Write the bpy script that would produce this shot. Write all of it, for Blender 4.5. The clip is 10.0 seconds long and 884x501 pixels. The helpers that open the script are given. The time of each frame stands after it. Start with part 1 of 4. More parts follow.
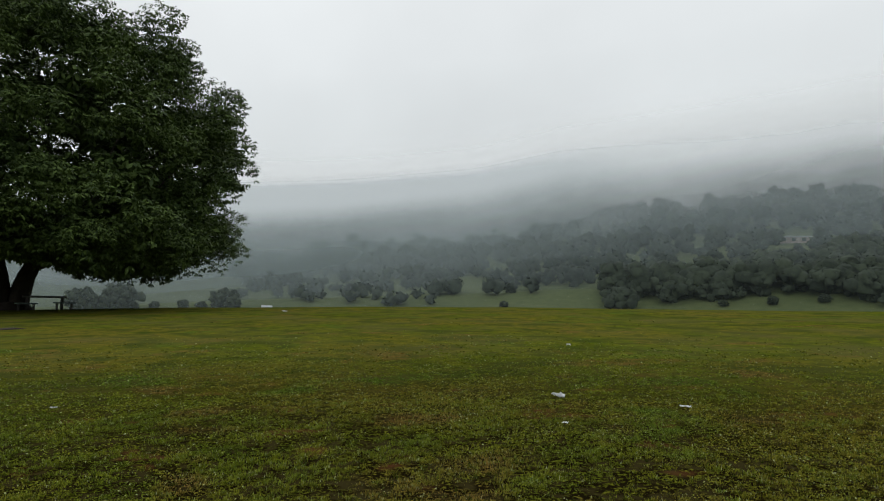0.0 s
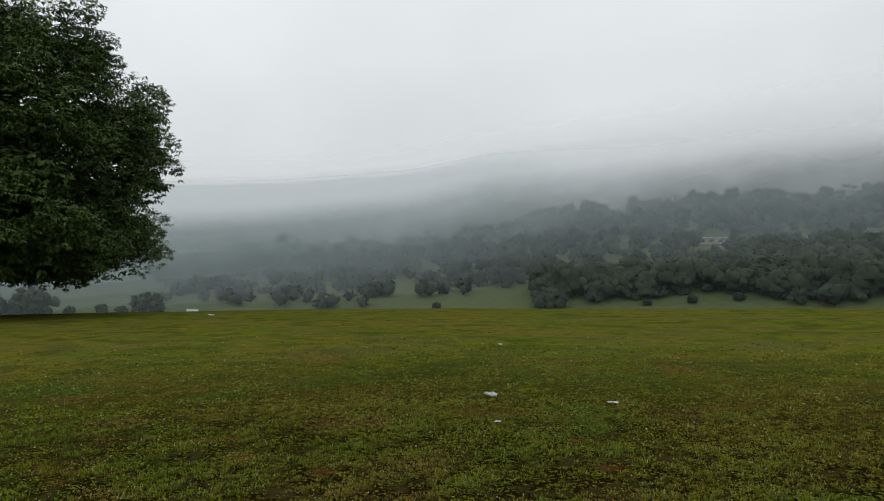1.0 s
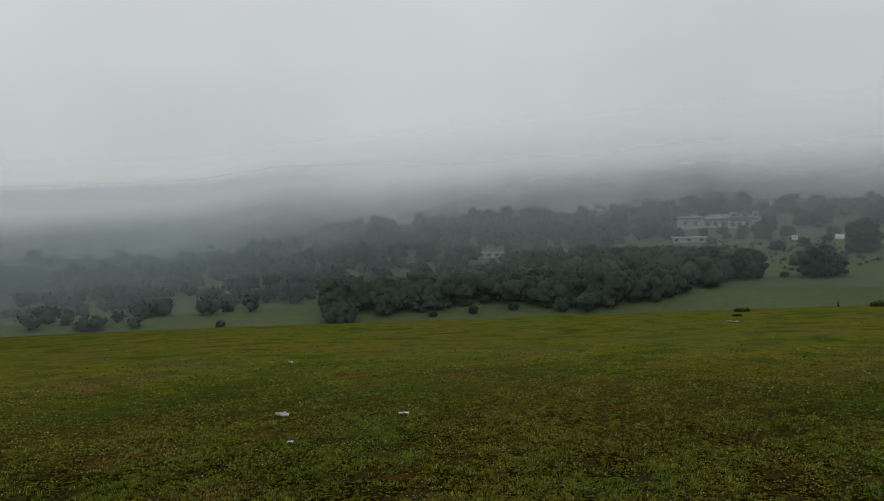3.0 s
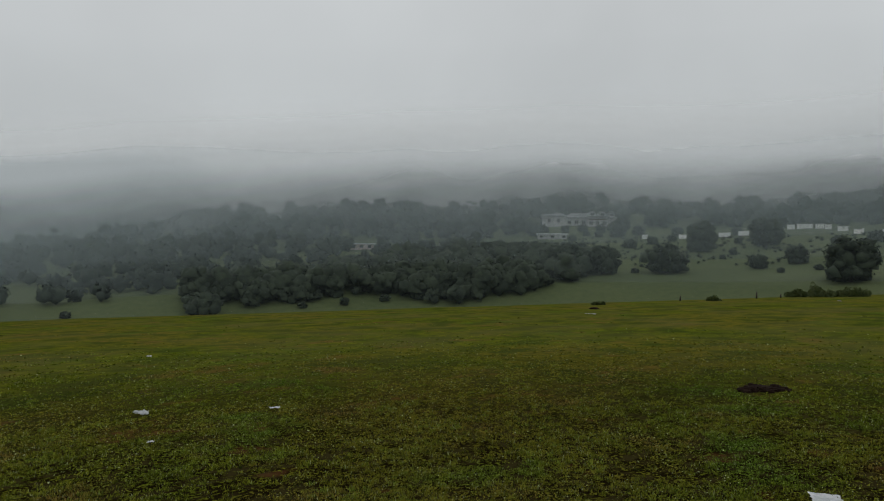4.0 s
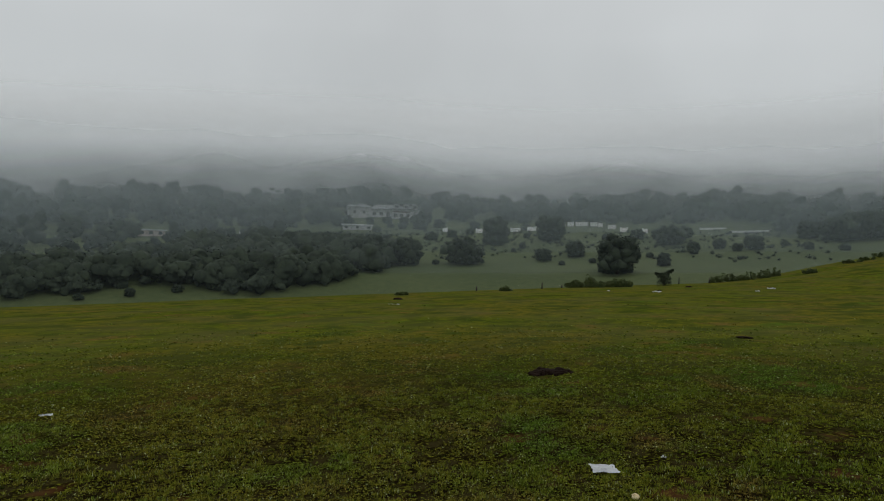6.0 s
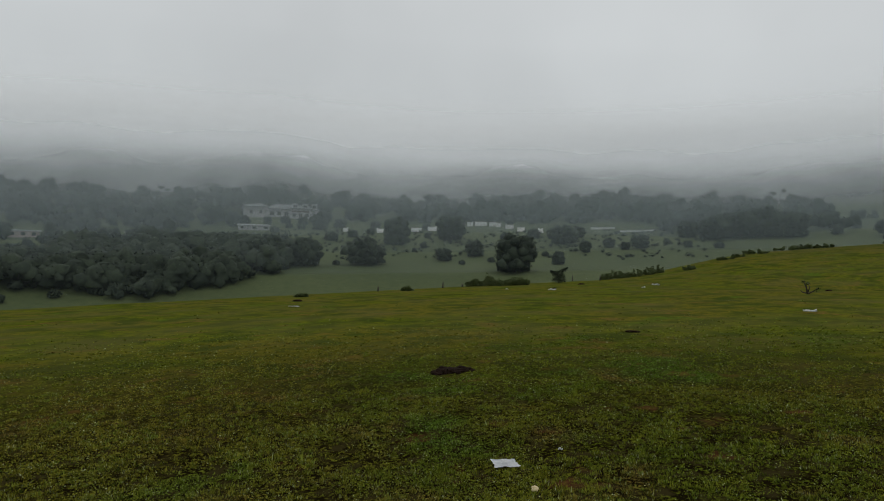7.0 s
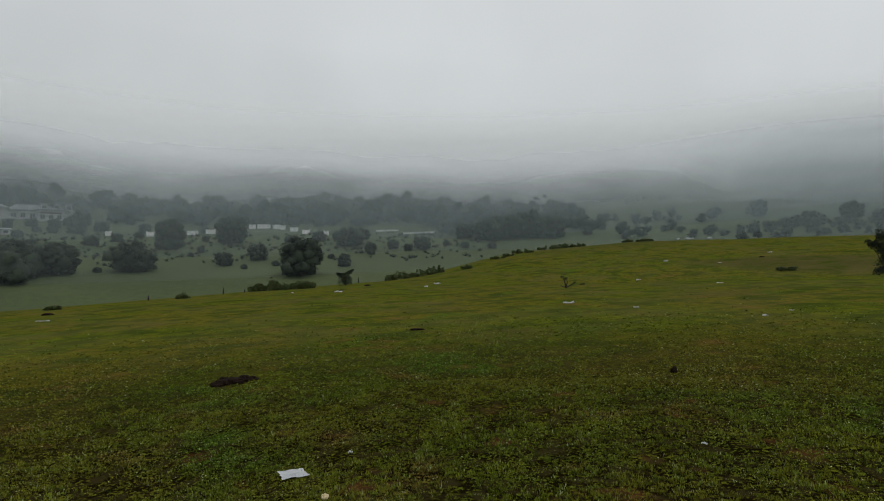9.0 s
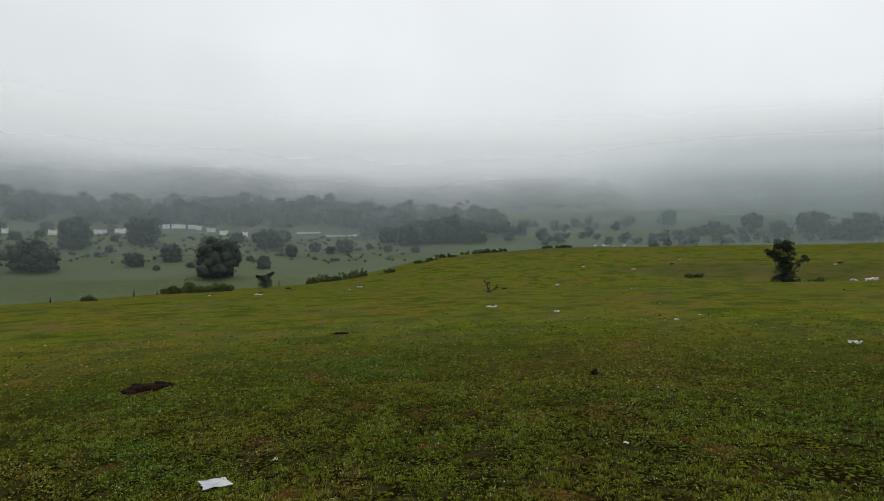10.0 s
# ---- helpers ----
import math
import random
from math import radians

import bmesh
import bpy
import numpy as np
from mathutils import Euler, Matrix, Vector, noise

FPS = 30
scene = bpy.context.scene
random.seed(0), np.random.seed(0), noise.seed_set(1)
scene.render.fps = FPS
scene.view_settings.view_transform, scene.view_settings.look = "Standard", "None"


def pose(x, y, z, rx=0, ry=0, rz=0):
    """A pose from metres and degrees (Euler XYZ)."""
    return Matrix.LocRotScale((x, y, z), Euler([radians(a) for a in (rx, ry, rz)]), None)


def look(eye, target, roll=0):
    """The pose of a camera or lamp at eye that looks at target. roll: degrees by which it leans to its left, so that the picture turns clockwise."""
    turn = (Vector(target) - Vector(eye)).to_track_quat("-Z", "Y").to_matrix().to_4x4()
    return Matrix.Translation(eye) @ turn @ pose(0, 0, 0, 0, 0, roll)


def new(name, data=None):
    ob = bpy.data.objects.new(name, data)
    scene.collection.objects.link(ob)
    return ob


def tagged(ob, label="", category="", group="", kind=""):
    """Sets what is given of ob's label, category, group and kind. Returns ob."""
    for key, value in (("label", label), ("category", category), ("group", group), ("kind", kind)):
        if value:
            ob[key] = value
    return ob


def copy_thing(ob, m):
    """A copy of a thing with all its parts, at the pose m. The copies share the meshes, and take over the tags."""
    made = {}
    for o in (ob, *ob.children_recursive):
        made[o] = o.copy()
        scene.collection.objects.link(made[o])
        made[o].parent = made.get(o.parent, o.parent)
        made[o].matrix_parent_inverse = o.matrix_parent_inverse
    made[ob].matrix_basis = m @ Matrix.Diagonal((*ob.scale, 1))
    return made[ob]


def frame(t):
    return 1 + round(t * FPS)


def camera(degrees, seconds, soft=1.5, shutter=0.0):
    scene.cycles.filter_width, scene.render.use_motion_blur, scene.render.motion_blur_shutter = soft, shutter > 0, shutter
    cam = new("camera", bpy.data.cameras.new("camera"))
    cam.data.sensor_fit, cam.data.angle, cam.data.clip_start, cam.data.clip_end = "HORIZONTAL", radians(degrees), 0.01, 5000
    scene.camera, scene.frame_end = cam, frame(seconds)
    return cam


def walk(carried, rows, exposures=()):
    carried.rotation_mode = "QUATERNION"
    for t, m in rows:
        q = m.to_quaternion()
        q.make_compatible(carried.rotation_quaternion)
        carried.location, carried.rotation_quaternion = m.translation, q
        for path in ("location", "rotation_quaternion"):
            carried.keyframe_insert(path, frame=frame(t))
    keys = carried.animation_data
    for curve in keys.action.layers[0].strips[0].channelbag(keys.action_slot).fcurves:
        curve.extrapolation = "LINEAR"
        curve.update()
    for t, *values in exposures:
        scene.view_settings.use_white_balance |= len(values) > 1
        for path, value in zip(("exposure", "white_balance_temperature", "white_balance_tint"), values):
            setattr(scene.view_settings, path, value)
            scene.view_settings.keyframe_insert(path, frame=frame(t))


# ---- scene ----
cam = camera(68.33, 10.0, soft=1.05)
# seconds, eye x y z, bearing (clockwise from +y), pitch, lean
PATH = [
    (0, 0.001, -0.002, 1.600, 0.00, 2.41, 2.44),
    (0.5, -0.010, -0.006, 1.597, 2.99, 2.66, 2.38),
    (1, 0.006, 0.047, 1.588, 5.91, 2.78, 2.03),
    (1.5, 0.029, 0.042, 1.588, 9.82, 2.97, 1.35),
    (2, 0.009, 0.034, 1.605, 14.96, 3.49, 0.98),
    (3.5, -0.076, -0.035, 1.609, 29.44, 4.41, 0.77),
    (4, -0.104, 0.031, 1.616, 35.49, 3.94, 1.13),
    (4.5, -0.127, 0.057, 1.620, 40.64, 3.88, 1.23),
    (5, -0.139, 0.079, 1.625, 45.33, 3.81, 1.13),
    (5.2, -0.128, 0.086, 1.627, 47.67, 3.75, 0.94),
    (6.3, -0.122, 0.121, 1.637, 55.11, 3.40, 0.95),
    (6.5, -0.125, 0.123, 1.634, 57.53, 3.43, 0.68),
    (7, -0.141, 0.118, 1.648, 61.31, 3.51, 0.15),
    (7.5, -0.141, 0.146, 1.642, 64.02, 3.50, 0.32),
    (8, -0.095, 0.156, 1.640, 69.76, 3.64, -0.43),
    (8.5, -0.029, 0.137, 1.631, 75.55, 3.64, -1.68),
    (9, -0.021, 0.168, 1.634, 80.02, 3.45, -1.86),
    (9.5, -0.011, 0.211, 1.631, 83.36, 3.33, -1.52),
    (10, -0.009, 0.246, 1.629, 86.82, 3.60, -1.49),
]


def heading(bearing, pitch):
    b, p = radians(bearing), radians(pitch)
    return Vector((math.sin(b) * math.cos(p), math.cos(b) * math.cos(p), math.sin(p)))


walk(cam, [(t, look((x, y, z), Vector((x, y, z)) + heading(b, p), lean)) for t, x, y, z, b, p, lean in PATH],
     exposures=[(0, 0.22), (1.5, 0.20), (2.2, 0.08), (3.4, -0.26), (5.0, -0.28), (7.5, -0.20), (9.0, -0.14), (9.5, 0.02), (10, 0.28)])

# ---------------------------------------------------------------- light
world = bpy.data.worlds.new("overcast_sky")
world.use_nodes = True
scene.world = world
wn, wl = world.node_tree.nodes, world.node_tree.links
bg = wn["Background"]
co = wn.new("ShaderNodeTexCoord")
sep = wn.new("ShaderNodeSeparateXYZ")
wl.new(co.outputs["Generated"], sep.inputs[0])
ramp = wn.new("ShaderNodeValToRGB")
ramp.color_ramp.interpolation = "B_SPLINE"
for i, (pos, c) in enumerate(((0.0, (0.36, 0.38, 0.385)), (0.13, (0.44, 0.465, 0.47)), (0.22, (0.54, 0.57, 0.575)), (0.31, (0.60, 0.63, 0.635)), (0.42, (0.61, 0.64, 0.65)), (0.8, (0.80, 0.82, 0.83)))):
    el = ramp.color_ramp.elements[i] if i < 2 else ramp.color_ramp.elements.new(pos)
    el.position, el.color = pos, (*c, 1)
# the cloud hangs lowest and darkest over the hill at bearing 46 and lifts to both sides
side = wn.new("ShaderNodeVectorMath")
side.operation = "DOT_PRODUCT"
side.inputs[1].default_value = tuple(heading(46, 0) * -0.20 + Vector((0, 0, 1)))
wl.new(co.outputs["Generated"], side.inputs[0])
lift = wn.new("ShaderNodeMath")
lift.inputs[1].default_value = 0.235
wl.new(side.outputs["Value"], lift.inputs[0])
wl.new(lift.outputs[0], ramp.inputs[0])
cloud = wn.new("ShaderNodeTexNoise")
cloud.inputs["Scale"].default_value, cloud.inputs["Detail"].default_value = 2.2, 4
wl.new(co.outputs["Generated"], cloud.inputs["Vector"])
cr = wn.new("ShaderNodeMapRange")
cr.inputs["From Min"].default_value, cr.inputs["From Max"].default_value = 0.3, 0.7
cr.inputs["To Min"].default_value, cr.inputs["To Max"].default_value = 0.93, 1.07
wl.new(cloud.outputs["Fac"], cr.inputs["Value"])
mul = wn.new("ShaderNodeMix")
mul.data_type, mul.blend_type = "RGBA", "MULTIPLY"
mul.inputs["Factor"].default_value = 1
wl.new(ramp.outputs["Color"], mul.inputs["A"])
wl.new(cr.outputs["Result"], mul.inputs["B"])
nish = wn.new("ShaderNodeTexSky")
nish.sky_type, nish.sun_disc = "NISHITA", False
nish.sun_elevation, nish.sun_rotation = radians(55), radians(200)
mx = wn.new("ShaderNodeMix")
mx.data_type, mx.blend_type = "RGBA", "ADD"
mx.inputs["Factor"].default_value = 0.004
wl.new(mul.outputs["Result"], mx.inputs["A"])
wl.new(nish.outputs["Color"], mx.inputs["B"])
wl.new(mx.outputs["Result"], bg.inputs["Color"])
bg.inputs["Strength"].default_value = 1.0
sun = new("sun", bpy.data.lights.new("sun", "SUN"))
sun.data.energy, sun.data.angle, sun.data.color = 0.5, radians(40), (1, 0.98, 0.95)
sun.matrix_world = look(heading(200, 55) * 100, (0, 0, 0))


# ---------------------------------------------------------------- materials
def material(name, dark, light, scale=4.0, rough=0.8, detail=6, bump=0.3, fine=40.0, spec=0.3, sheen=0.0, island=False, rand=0.0):
    """Two scales of noise between two colours, with bump; pieces differ by island or object."""
    m = bpy.data.materials.new(name)
    m.use_nodes = True
    n, l = m.node_tree.nodes, m.node_tree.links
    b = n["Principled BSDF"]
    b.inputs["Roughness"].default_value = rough
    b.inputs["Specular IOR Level"].default_value = spec
    b.inputs["Sheen Weight"].default_value = sheen
    b.inputs["Sheen Roughness"].default_value = 0.6
    geo = n.new("ShaderNodeNewGeometry")
    big, small = n.new("ShaderNodeTexNoise"), n.new("ShaderNodeTexNoise")
    for tex, s in ((big, scale), (small, fine)):
        tex.inputs["Scale"].default_value, tex.inputs["Detail"].default_value = s, detail
        l.new(geo.outputs["Position"], tex.inputs["Vector"])
    mixf = n.new("ShaderNodeMath")
    mixf.operation = "MULTIPLY_ADD"
    l.new(small.outputs["Fac"], mixf.inputs[0])
    mixf.inputs[1].default_value = 0.45
    half = n.new("ShaderNodeMath")
    half.operation = "MULTIPLY"
    half.inputs[1].default_value = 0.55
    l.new(big.outputs["Fac"], half.inputs[0])
    l.new(half.outputs[0], mixf.inputs[2])
    last = mixf.outputs[0]
    if rand:
        src = geo.outputs["Random Per Island"] if island else n.new("ShaderNodeObjectInfo").outputs["Random"]
        add = n.new("ShaderNodeMath")
        add.operation = "MULTIPLY_ADD"
        l.new(src, add.inputs[0])
        add.inputs[1].default_value = rand
        sub = n.new("ShaderNodeMath")
        sub.operation = "SUBTRACT"
        l.new(last, sub.inputs[0])
        sub.inputs[1].default_value = rand / 2
        l.new(sub.outputs[0], add.inputs[2])
        last = add.outputs[0]
    r = n.new("ShaderNodeMapRange")
    r.inputs["From Min"].default_value, r.inputs["From Max"].default_value = 0.34, 0.66
    l.new(last, r.inputs["Value"])
    c = n.new("ShaderNodeMix")
    c.data_type = "RGBA"
    c.inputs["A"].default_value, c.inputs["B"].default_value = (*dark, 1), (*light, 1)
    l.new(r.outputs["Result"], c.inputs["Factor"])
    l.new(c.outputs["Result"], b.inputs["Base Color"])
    if bump:
        bp = n.new("ShaderNodeBump")
        bp.inputs["Strength"].default_value, bp.inputs["Distance"].default_value = bump, 0.02
        l.new(small.outputs["Fac"], bp.inputs["Height"])
        l.new(bp.outputs["Normal"], b.inputs["Normal"])
    return m


def grass_material(name, blades):
    """Short wet turf: green, olive and brown patches of several sizes; shade between blades is painted into the ground.
    """
    m = bpy.data.materials.new(name)
    m.use_nodes = True
    n, l = m.node_tree.nodes, m.node_tree.links
    b = n["Principled BSDF"]
    b.inputs["Roughness"].default_value = 0.7 if blades else 0.95
    b.inputs["Specular IOR Level"].default_value = 0.02 if blades else 0.0
    geo = n.new("ShaderNodeNewGeometry")

    def tex(scale, detail, stretch=None):
        t = n.new("ShaderNodeTexNoise")
        t.inputs["Scale"].default_value, t.inputs["Detail"].default_value = scale, detail
        if stretch:
            mp = n.new("ShaderNodeMapping")
            mp.inputs["Location"].default_value = stretch
            l.new(geo.outputs["Position"], mp.inputs["Vector"])
            l.new(mp.outputs[0], t.inputs["Vector"])
        else:
            l.new(geo.outputs["Position"], t.inputs["Vector"])
        return t.outputs["Fac"]

    def rng(v, a, z):
        r = n.new("ShaderNodeMapRange")
        r.interpolation_type = "SMOOTHSTEP"
        r.inputs["From Min"].default_value, r.inputs["From Max"].default_value = a, z
        l.new(v, r.inputs["Value"])
        return r.outputs["Result"]

    def mix(f, a, z):
        c = n.new("ShaderNodeMix")
        c.data_type = "RGBA"
        l.new(f, c.inputs["Factor"])
        for v, s in ((a, "A"), (z, "B")):
            if isinstance(v, tuple):
                c.inputs[s].default_value = (*v, 1)
            else:
                l.new(v, c.inputs[s])
        return c.outputs["Result"]

    # blades 1.52 times lighter than the ground: offsets shading on upright blades, painted into colour
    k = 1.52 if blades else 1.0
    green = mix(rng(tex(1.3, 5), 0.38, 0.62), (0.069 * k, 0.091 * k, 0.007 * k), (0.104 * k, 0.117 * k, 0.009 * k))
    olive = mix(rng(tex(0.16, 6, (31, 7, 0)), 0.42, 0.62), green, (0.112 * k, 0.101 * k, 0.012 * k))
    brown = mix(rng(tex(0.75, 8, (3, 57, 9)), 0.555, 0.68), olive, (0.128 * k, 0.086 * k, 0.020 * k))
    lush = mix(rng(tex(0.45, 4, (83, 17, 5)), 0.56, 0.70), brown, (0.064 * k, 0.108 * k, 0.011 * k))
    worn = n.new("ShaderNodeAttribute")
    worn.attribute_name = "worn"
    last = mix(worn.outputs["Fac"], lush, (0.066, 0.052, 0.027))
    if blades:
        tint = n.new("ShaderNodeAttribute")
        tint.attribute_name = "tint"
        last = mix(rng(tint.outputs["Fac"], 0.5, 0.0), last, (0.022, 0.031, 0.004))
        last = mix(rng(tint.outputs["Fac"], 0.7, 1.3), last, (0.150, 0.200, 0.026))
        # a few random leaves painted pale, as highlights on wet blades
        last = mix(rng(geo.outputs["Random Per Island"], 0.92, 1.0), last, (0.34, 0.38, 0.19))
        last = mix(rng(geo.outputs["Random Per Island"], 0.35, 0.0), last, (0.036, 0.056, 0.006))
    else:
        # near-black and dark gaps: shade between blades painted as colour; then red-brown bare earth
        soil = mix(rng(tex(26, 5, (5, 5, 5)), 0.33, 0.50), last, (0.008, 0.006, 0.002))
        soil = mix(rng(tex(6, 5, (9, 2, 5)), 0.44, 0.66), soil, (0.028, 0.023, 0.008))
        soil = mix(rng(tex(1.5, 6, (19, 4, 5)), 0.59, 0.76), soil, (0.082, 0.036, 0.014))
        closed = mix(rng(tex(3.5, 8, (2, 8, 5)), 0.38, 0.68), last, (0.054, 0.062, 0.010))
        closed = mix(rng(tex(11, 6, (7, 1, 3)), 0.54, 0.72), closed, (0.054, 0.054, 0.012))
        closed = mix(rng(tex(0.8, 7, (41, 3, 8)), 0.47, 0.64), closed, (0.040, 0.056, 0.009))
        # weak pale olive wash: the dulling of distant haze mixed into the turf colour
        closed = mix(rng(tex(0.35, 5, (12, 40, 3)), 0.30, 1.05), closed, (0.096, 0.084, 0.027))
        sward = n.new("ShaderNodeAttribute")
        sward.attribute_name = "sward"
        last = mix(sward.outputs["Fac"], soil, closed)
        bp = n.new("ShaderNodeBump")
        bp.inputs["Strength"].default_value, bp.inputs["Distance"].default_value = 0.25, 0.04
        l.new(tex(22, 8), bp.inputs["Height"])
        l.new(bp.outputs["Normal"], b.inputs["Normal"])
    l.new(last, b.inputs["Base Color"])
    return m


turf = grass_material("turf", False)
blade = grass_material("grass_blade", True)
far_wood = material("far_woodland", (0.013, 0.021, 0.016), (0.032, 0.044, 0.032), 0.03, 0.85, 5, 0, 0.25, 0.2, 0.0, True, 0.22)
tree_leaf = material("tree_leaf", (0.019, 0.035, 0.009), (0.072, 0.112, 0.026), 0.35, 0.65, 3, 0, 6, 0.14, 0, True, 0.3)
field_leaf = material("field_tree_leaf", (0.014, 0.022, 0.014), (0.032, 0.045, 0.026), 0.4, 0.8, 3, 0, 3, 0.2, 0.0, True, 0.25)
shrub_leaf = material("shrub_leaf", (0.040, 0.062, 0.018), (0.105, 0.130, 0.040), 2, 0.6, 3, 0, 12, 0.35, 0, True, 0.4)
bark = material("bark", (0.022, 0.018, 0.015), (0.060, 0.050, 0.040), 3, 0.9, 8, 0.8, 22)
pasture = material("valley_pasture", (0.047, 0.066, 0.024), (0.074, 0.092, 0.034), 0.05, 0.9, 8, 0.2, 0.9, 0.2, 0.0)
dirt = material("dark_soil", (0.008, 0.005, 0.004), (0.028, 0.017, 0.012), 9, 0.95, 8, 0.9, 50, 0.05)


# ---------------------------------------------------------------- the lie of the land
def smooth(a, b, v):
    t = np.clip((v - a) / (b - a), 0, 1)
    return t * t * (3 - 2 * t)


def eased(v, xs, ys):
    """Piecewise interpolation through a few turning points, eased."""
    v = np.asarray(v, float)
    i = np.clip(np.searchsorted(xs, v) - 1, 0, len(xs) - 2)
    xs, ys = np.array(xs, float), np.array(ys, float)
    t = np.clip((v - xs[i]) / (xs[i + 1] - xs[i]), 0, 1)
    return ys[i] + (ys[i + 1] - ys[i]) * t


def wave(x, y, s, seed=0):
    """Soft rolling relief, about -1 to 1."""
    x, y = x * s + seed * 1.7, y * s - seed * 2.3
    return (np.sin(x + 1.3 * np.sin(0.7 * y)) + np.sin(1.31 * y + 0.9 * np.sin(0.8 * x) + 2) + 0.6 * np.sin(2.1 * x - 1.7 * y)) / 2.6


HILL_B = [-180, -90, -40, -27, -17, -9, 3, 10, 20, 32, 46, 60, 92, 110, 121, 150, 180]
HILL_E = [5, 2, 0.3, 0.6, 2.7, 4.0, 6.1, 8.0, 9.4, 10.7, 11.2, 10.4, 9.6, 8.6, 7.4, 6, 5]
CLOUD_E = [6, 4, 2, 1.2, 2.0, 2.8, 4.6, 6.5, 7.9, 9.2, 9.7, 8.9, 8.0, 7.1, 6.1, 5.5, 6]


def height(x, y):
    """Ground height: a gently tilted meadow with a brow, a dip, and the slope of the far hills."""
    x, y = np.asarray(x, float), np.asarray(y, float)
    r = np.sqrt(x * x + y * y) + 1e-6
    b = np.degrees(np.arctan2(x, y))
    near = 0.0453 * x - 0.008 * y + 0.022 * wave(x, y, 0.55) * smooth(3, 10, r) + 0.010 * wave(x, y, 1.9, 3)
    # the rise of the meadow towards bearing 105, with a shallow sunken track across it
    away = np.abs((b - 108 + 180) % 360 - 180)
    near = near + 2.2 * smooth(42, 86, r) * (1 - smooth(20, 34, away)) + 0.35 * np.exp(-((r - 88) / 16) ** 2) * (1 - smooth(14, 30, away))
    near = near + smooth(42, 86, r) * (0.4 * np.exp(-((b - 97) / 6) ** 2) - 0.5 * smooth(106, 120, b))
    near = near - 0.5 * np.exp(-((r - 46) / 5.5) ** 2) * (1 - smooth(12, 24, away))
    brow = eased(b, [-180, -60, -33, 20, 40, 53, 63, 75, 84, 92, 135, 180], [60, 50, 46, 38, 40, 45, 51, 62, 78, 92, 100, 60])
    over = np.maximum(r - brow, 0)
    near = near - 0.0011 * over ** 2 - 0.045 * over * smooth(0, 14, over)
    # far side
    s = 0.046 * np.cos(np.radians(b - 100))
    low = np.degrees(s - 0.047)
    top = eased(b, HILL_B, HILL_E)
    u = np.log(np.maximum(r, 90) / 100) / math.log(3.7)
    e = low + (top - low) * np.where(u < 1, u, 1 - 0.25 * (u - 1))
    far = 1.6 + r * np.tan(np.radians(e)) + (1.0 * wave(x, y, 0.035, 5) + 0.35 * wave(x, y, 0.12, 8)) * smooth(110, 220, r)
    k = smooth(96, 128, r)
    return near * (1 - k) + far * k


def ground_z(x, y):
    return float(height(x, y))


def spot(bearing, r, lift=0.0):
    b = radians(bearing)
    x, y = r * math.sin(b), r * math.cos(b)
    return Vector((x, y, ground_z(x, y) + lift))


def mesh_from(name, verts, faces, mat, smooth_shade=True):
    me = bpy.data.meshes.new(name)
    me.from_pydata(verts, [], faces)
    me.materials.append(mat)
    if smooth_shade:
        me.polygons.foreach_set("use_smooth", [True] * len(me.polygons))
    me.update()
    return me


def part(name, bm, mat, parent=None, label=""):
    me = bpy.data.meshes.new(name)
    bm.to_mesh(me)
    bm.free()
    me.materials.append(mat)
    ob = new(name, me)
    ob.parent = parent
    if label:
        tagged(ob, label)
    return ob


def polar_grid(rings, bearings):
    rr, bb = np.meshgrid(rings, np.radians(bearings), indexing="ij")
    x, y = rr * np.sin(bb), rr * np.cos(bb)
    v = np.stack([x, y, height(x, y)], -1).reshape(-1, 3)
    nb = len(bearings)
    f = []
    for i in range(len(rings) - 1):
        for j in range(nb):
            a, c = i * nb + j, i * nb + (j + 1) % nb
            f.append((a, a + nb, c + nb, c))
    return v, f


rings = np.concatenate([[0.02], np.linspace(1, 20, 50), np.geomspace(20.6, 130, 80)[0:], np.geomspace(134, 3200, 70)])
gv, gf = polar_grid(rings, np.arange(0, 360, 1.0))
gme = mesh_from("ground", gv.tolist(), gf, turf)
gme.materials.append(pasture)
cx = gv[:, 0][np.array(gf)].mean(1), gv[:, 1][np.array(gf)].mean(1)
gme.polygons.foreach_set("material_index", (np.hypot(*cx) > 100).astype(int).tolist())
gx, gy = gv[:, 0], gv[:, 1]
deg = np.degrees(np.arctan2(gx, gy))
gaw = np.abs(deg - 110)
worn = gme.attributes.new("worn", "FLOAT", "POINT")
rr = np.hypot(gx, gy)
worn.data.foreach_set("value", 0.8 * (1 - smooth(0.7, 1.25, np.abs(rr - 54.5 + 0.25 * (deg - 108)) / (0.8 + 4.6 * smooth(97, 110, deg)))) * smooth(97, 104, deg) * (1 - smooth(124, 134, deg)) + 0.6 * np.exp(-((rr - 80) / 7) ** 2) * (1 - smooth(3, 9, np.abs(gaw - 16)))
                          + 0.35 * np.exp(-((rr - 24 - 0.9 * np.sin(gaw * 0.35)) / 0.7) ** 2) * (1 - smooth(14, 20, gaw)) + 0.3 * np.exp(-((rr - 28 + 0.25 * gaw) / 0.8) ** 2) * (1 - smooth(15, 20, gaw)))
# 0 near: ground with painted gap shade; 1 beyond 18 m: closed grass colour
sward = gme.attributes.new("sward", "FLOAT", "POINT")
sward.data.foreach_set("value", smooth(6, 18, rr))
ground = tagged(new("ground", gme), "short wet meadow turf with bare patches, falling to a valley", "ground", kind="structure")


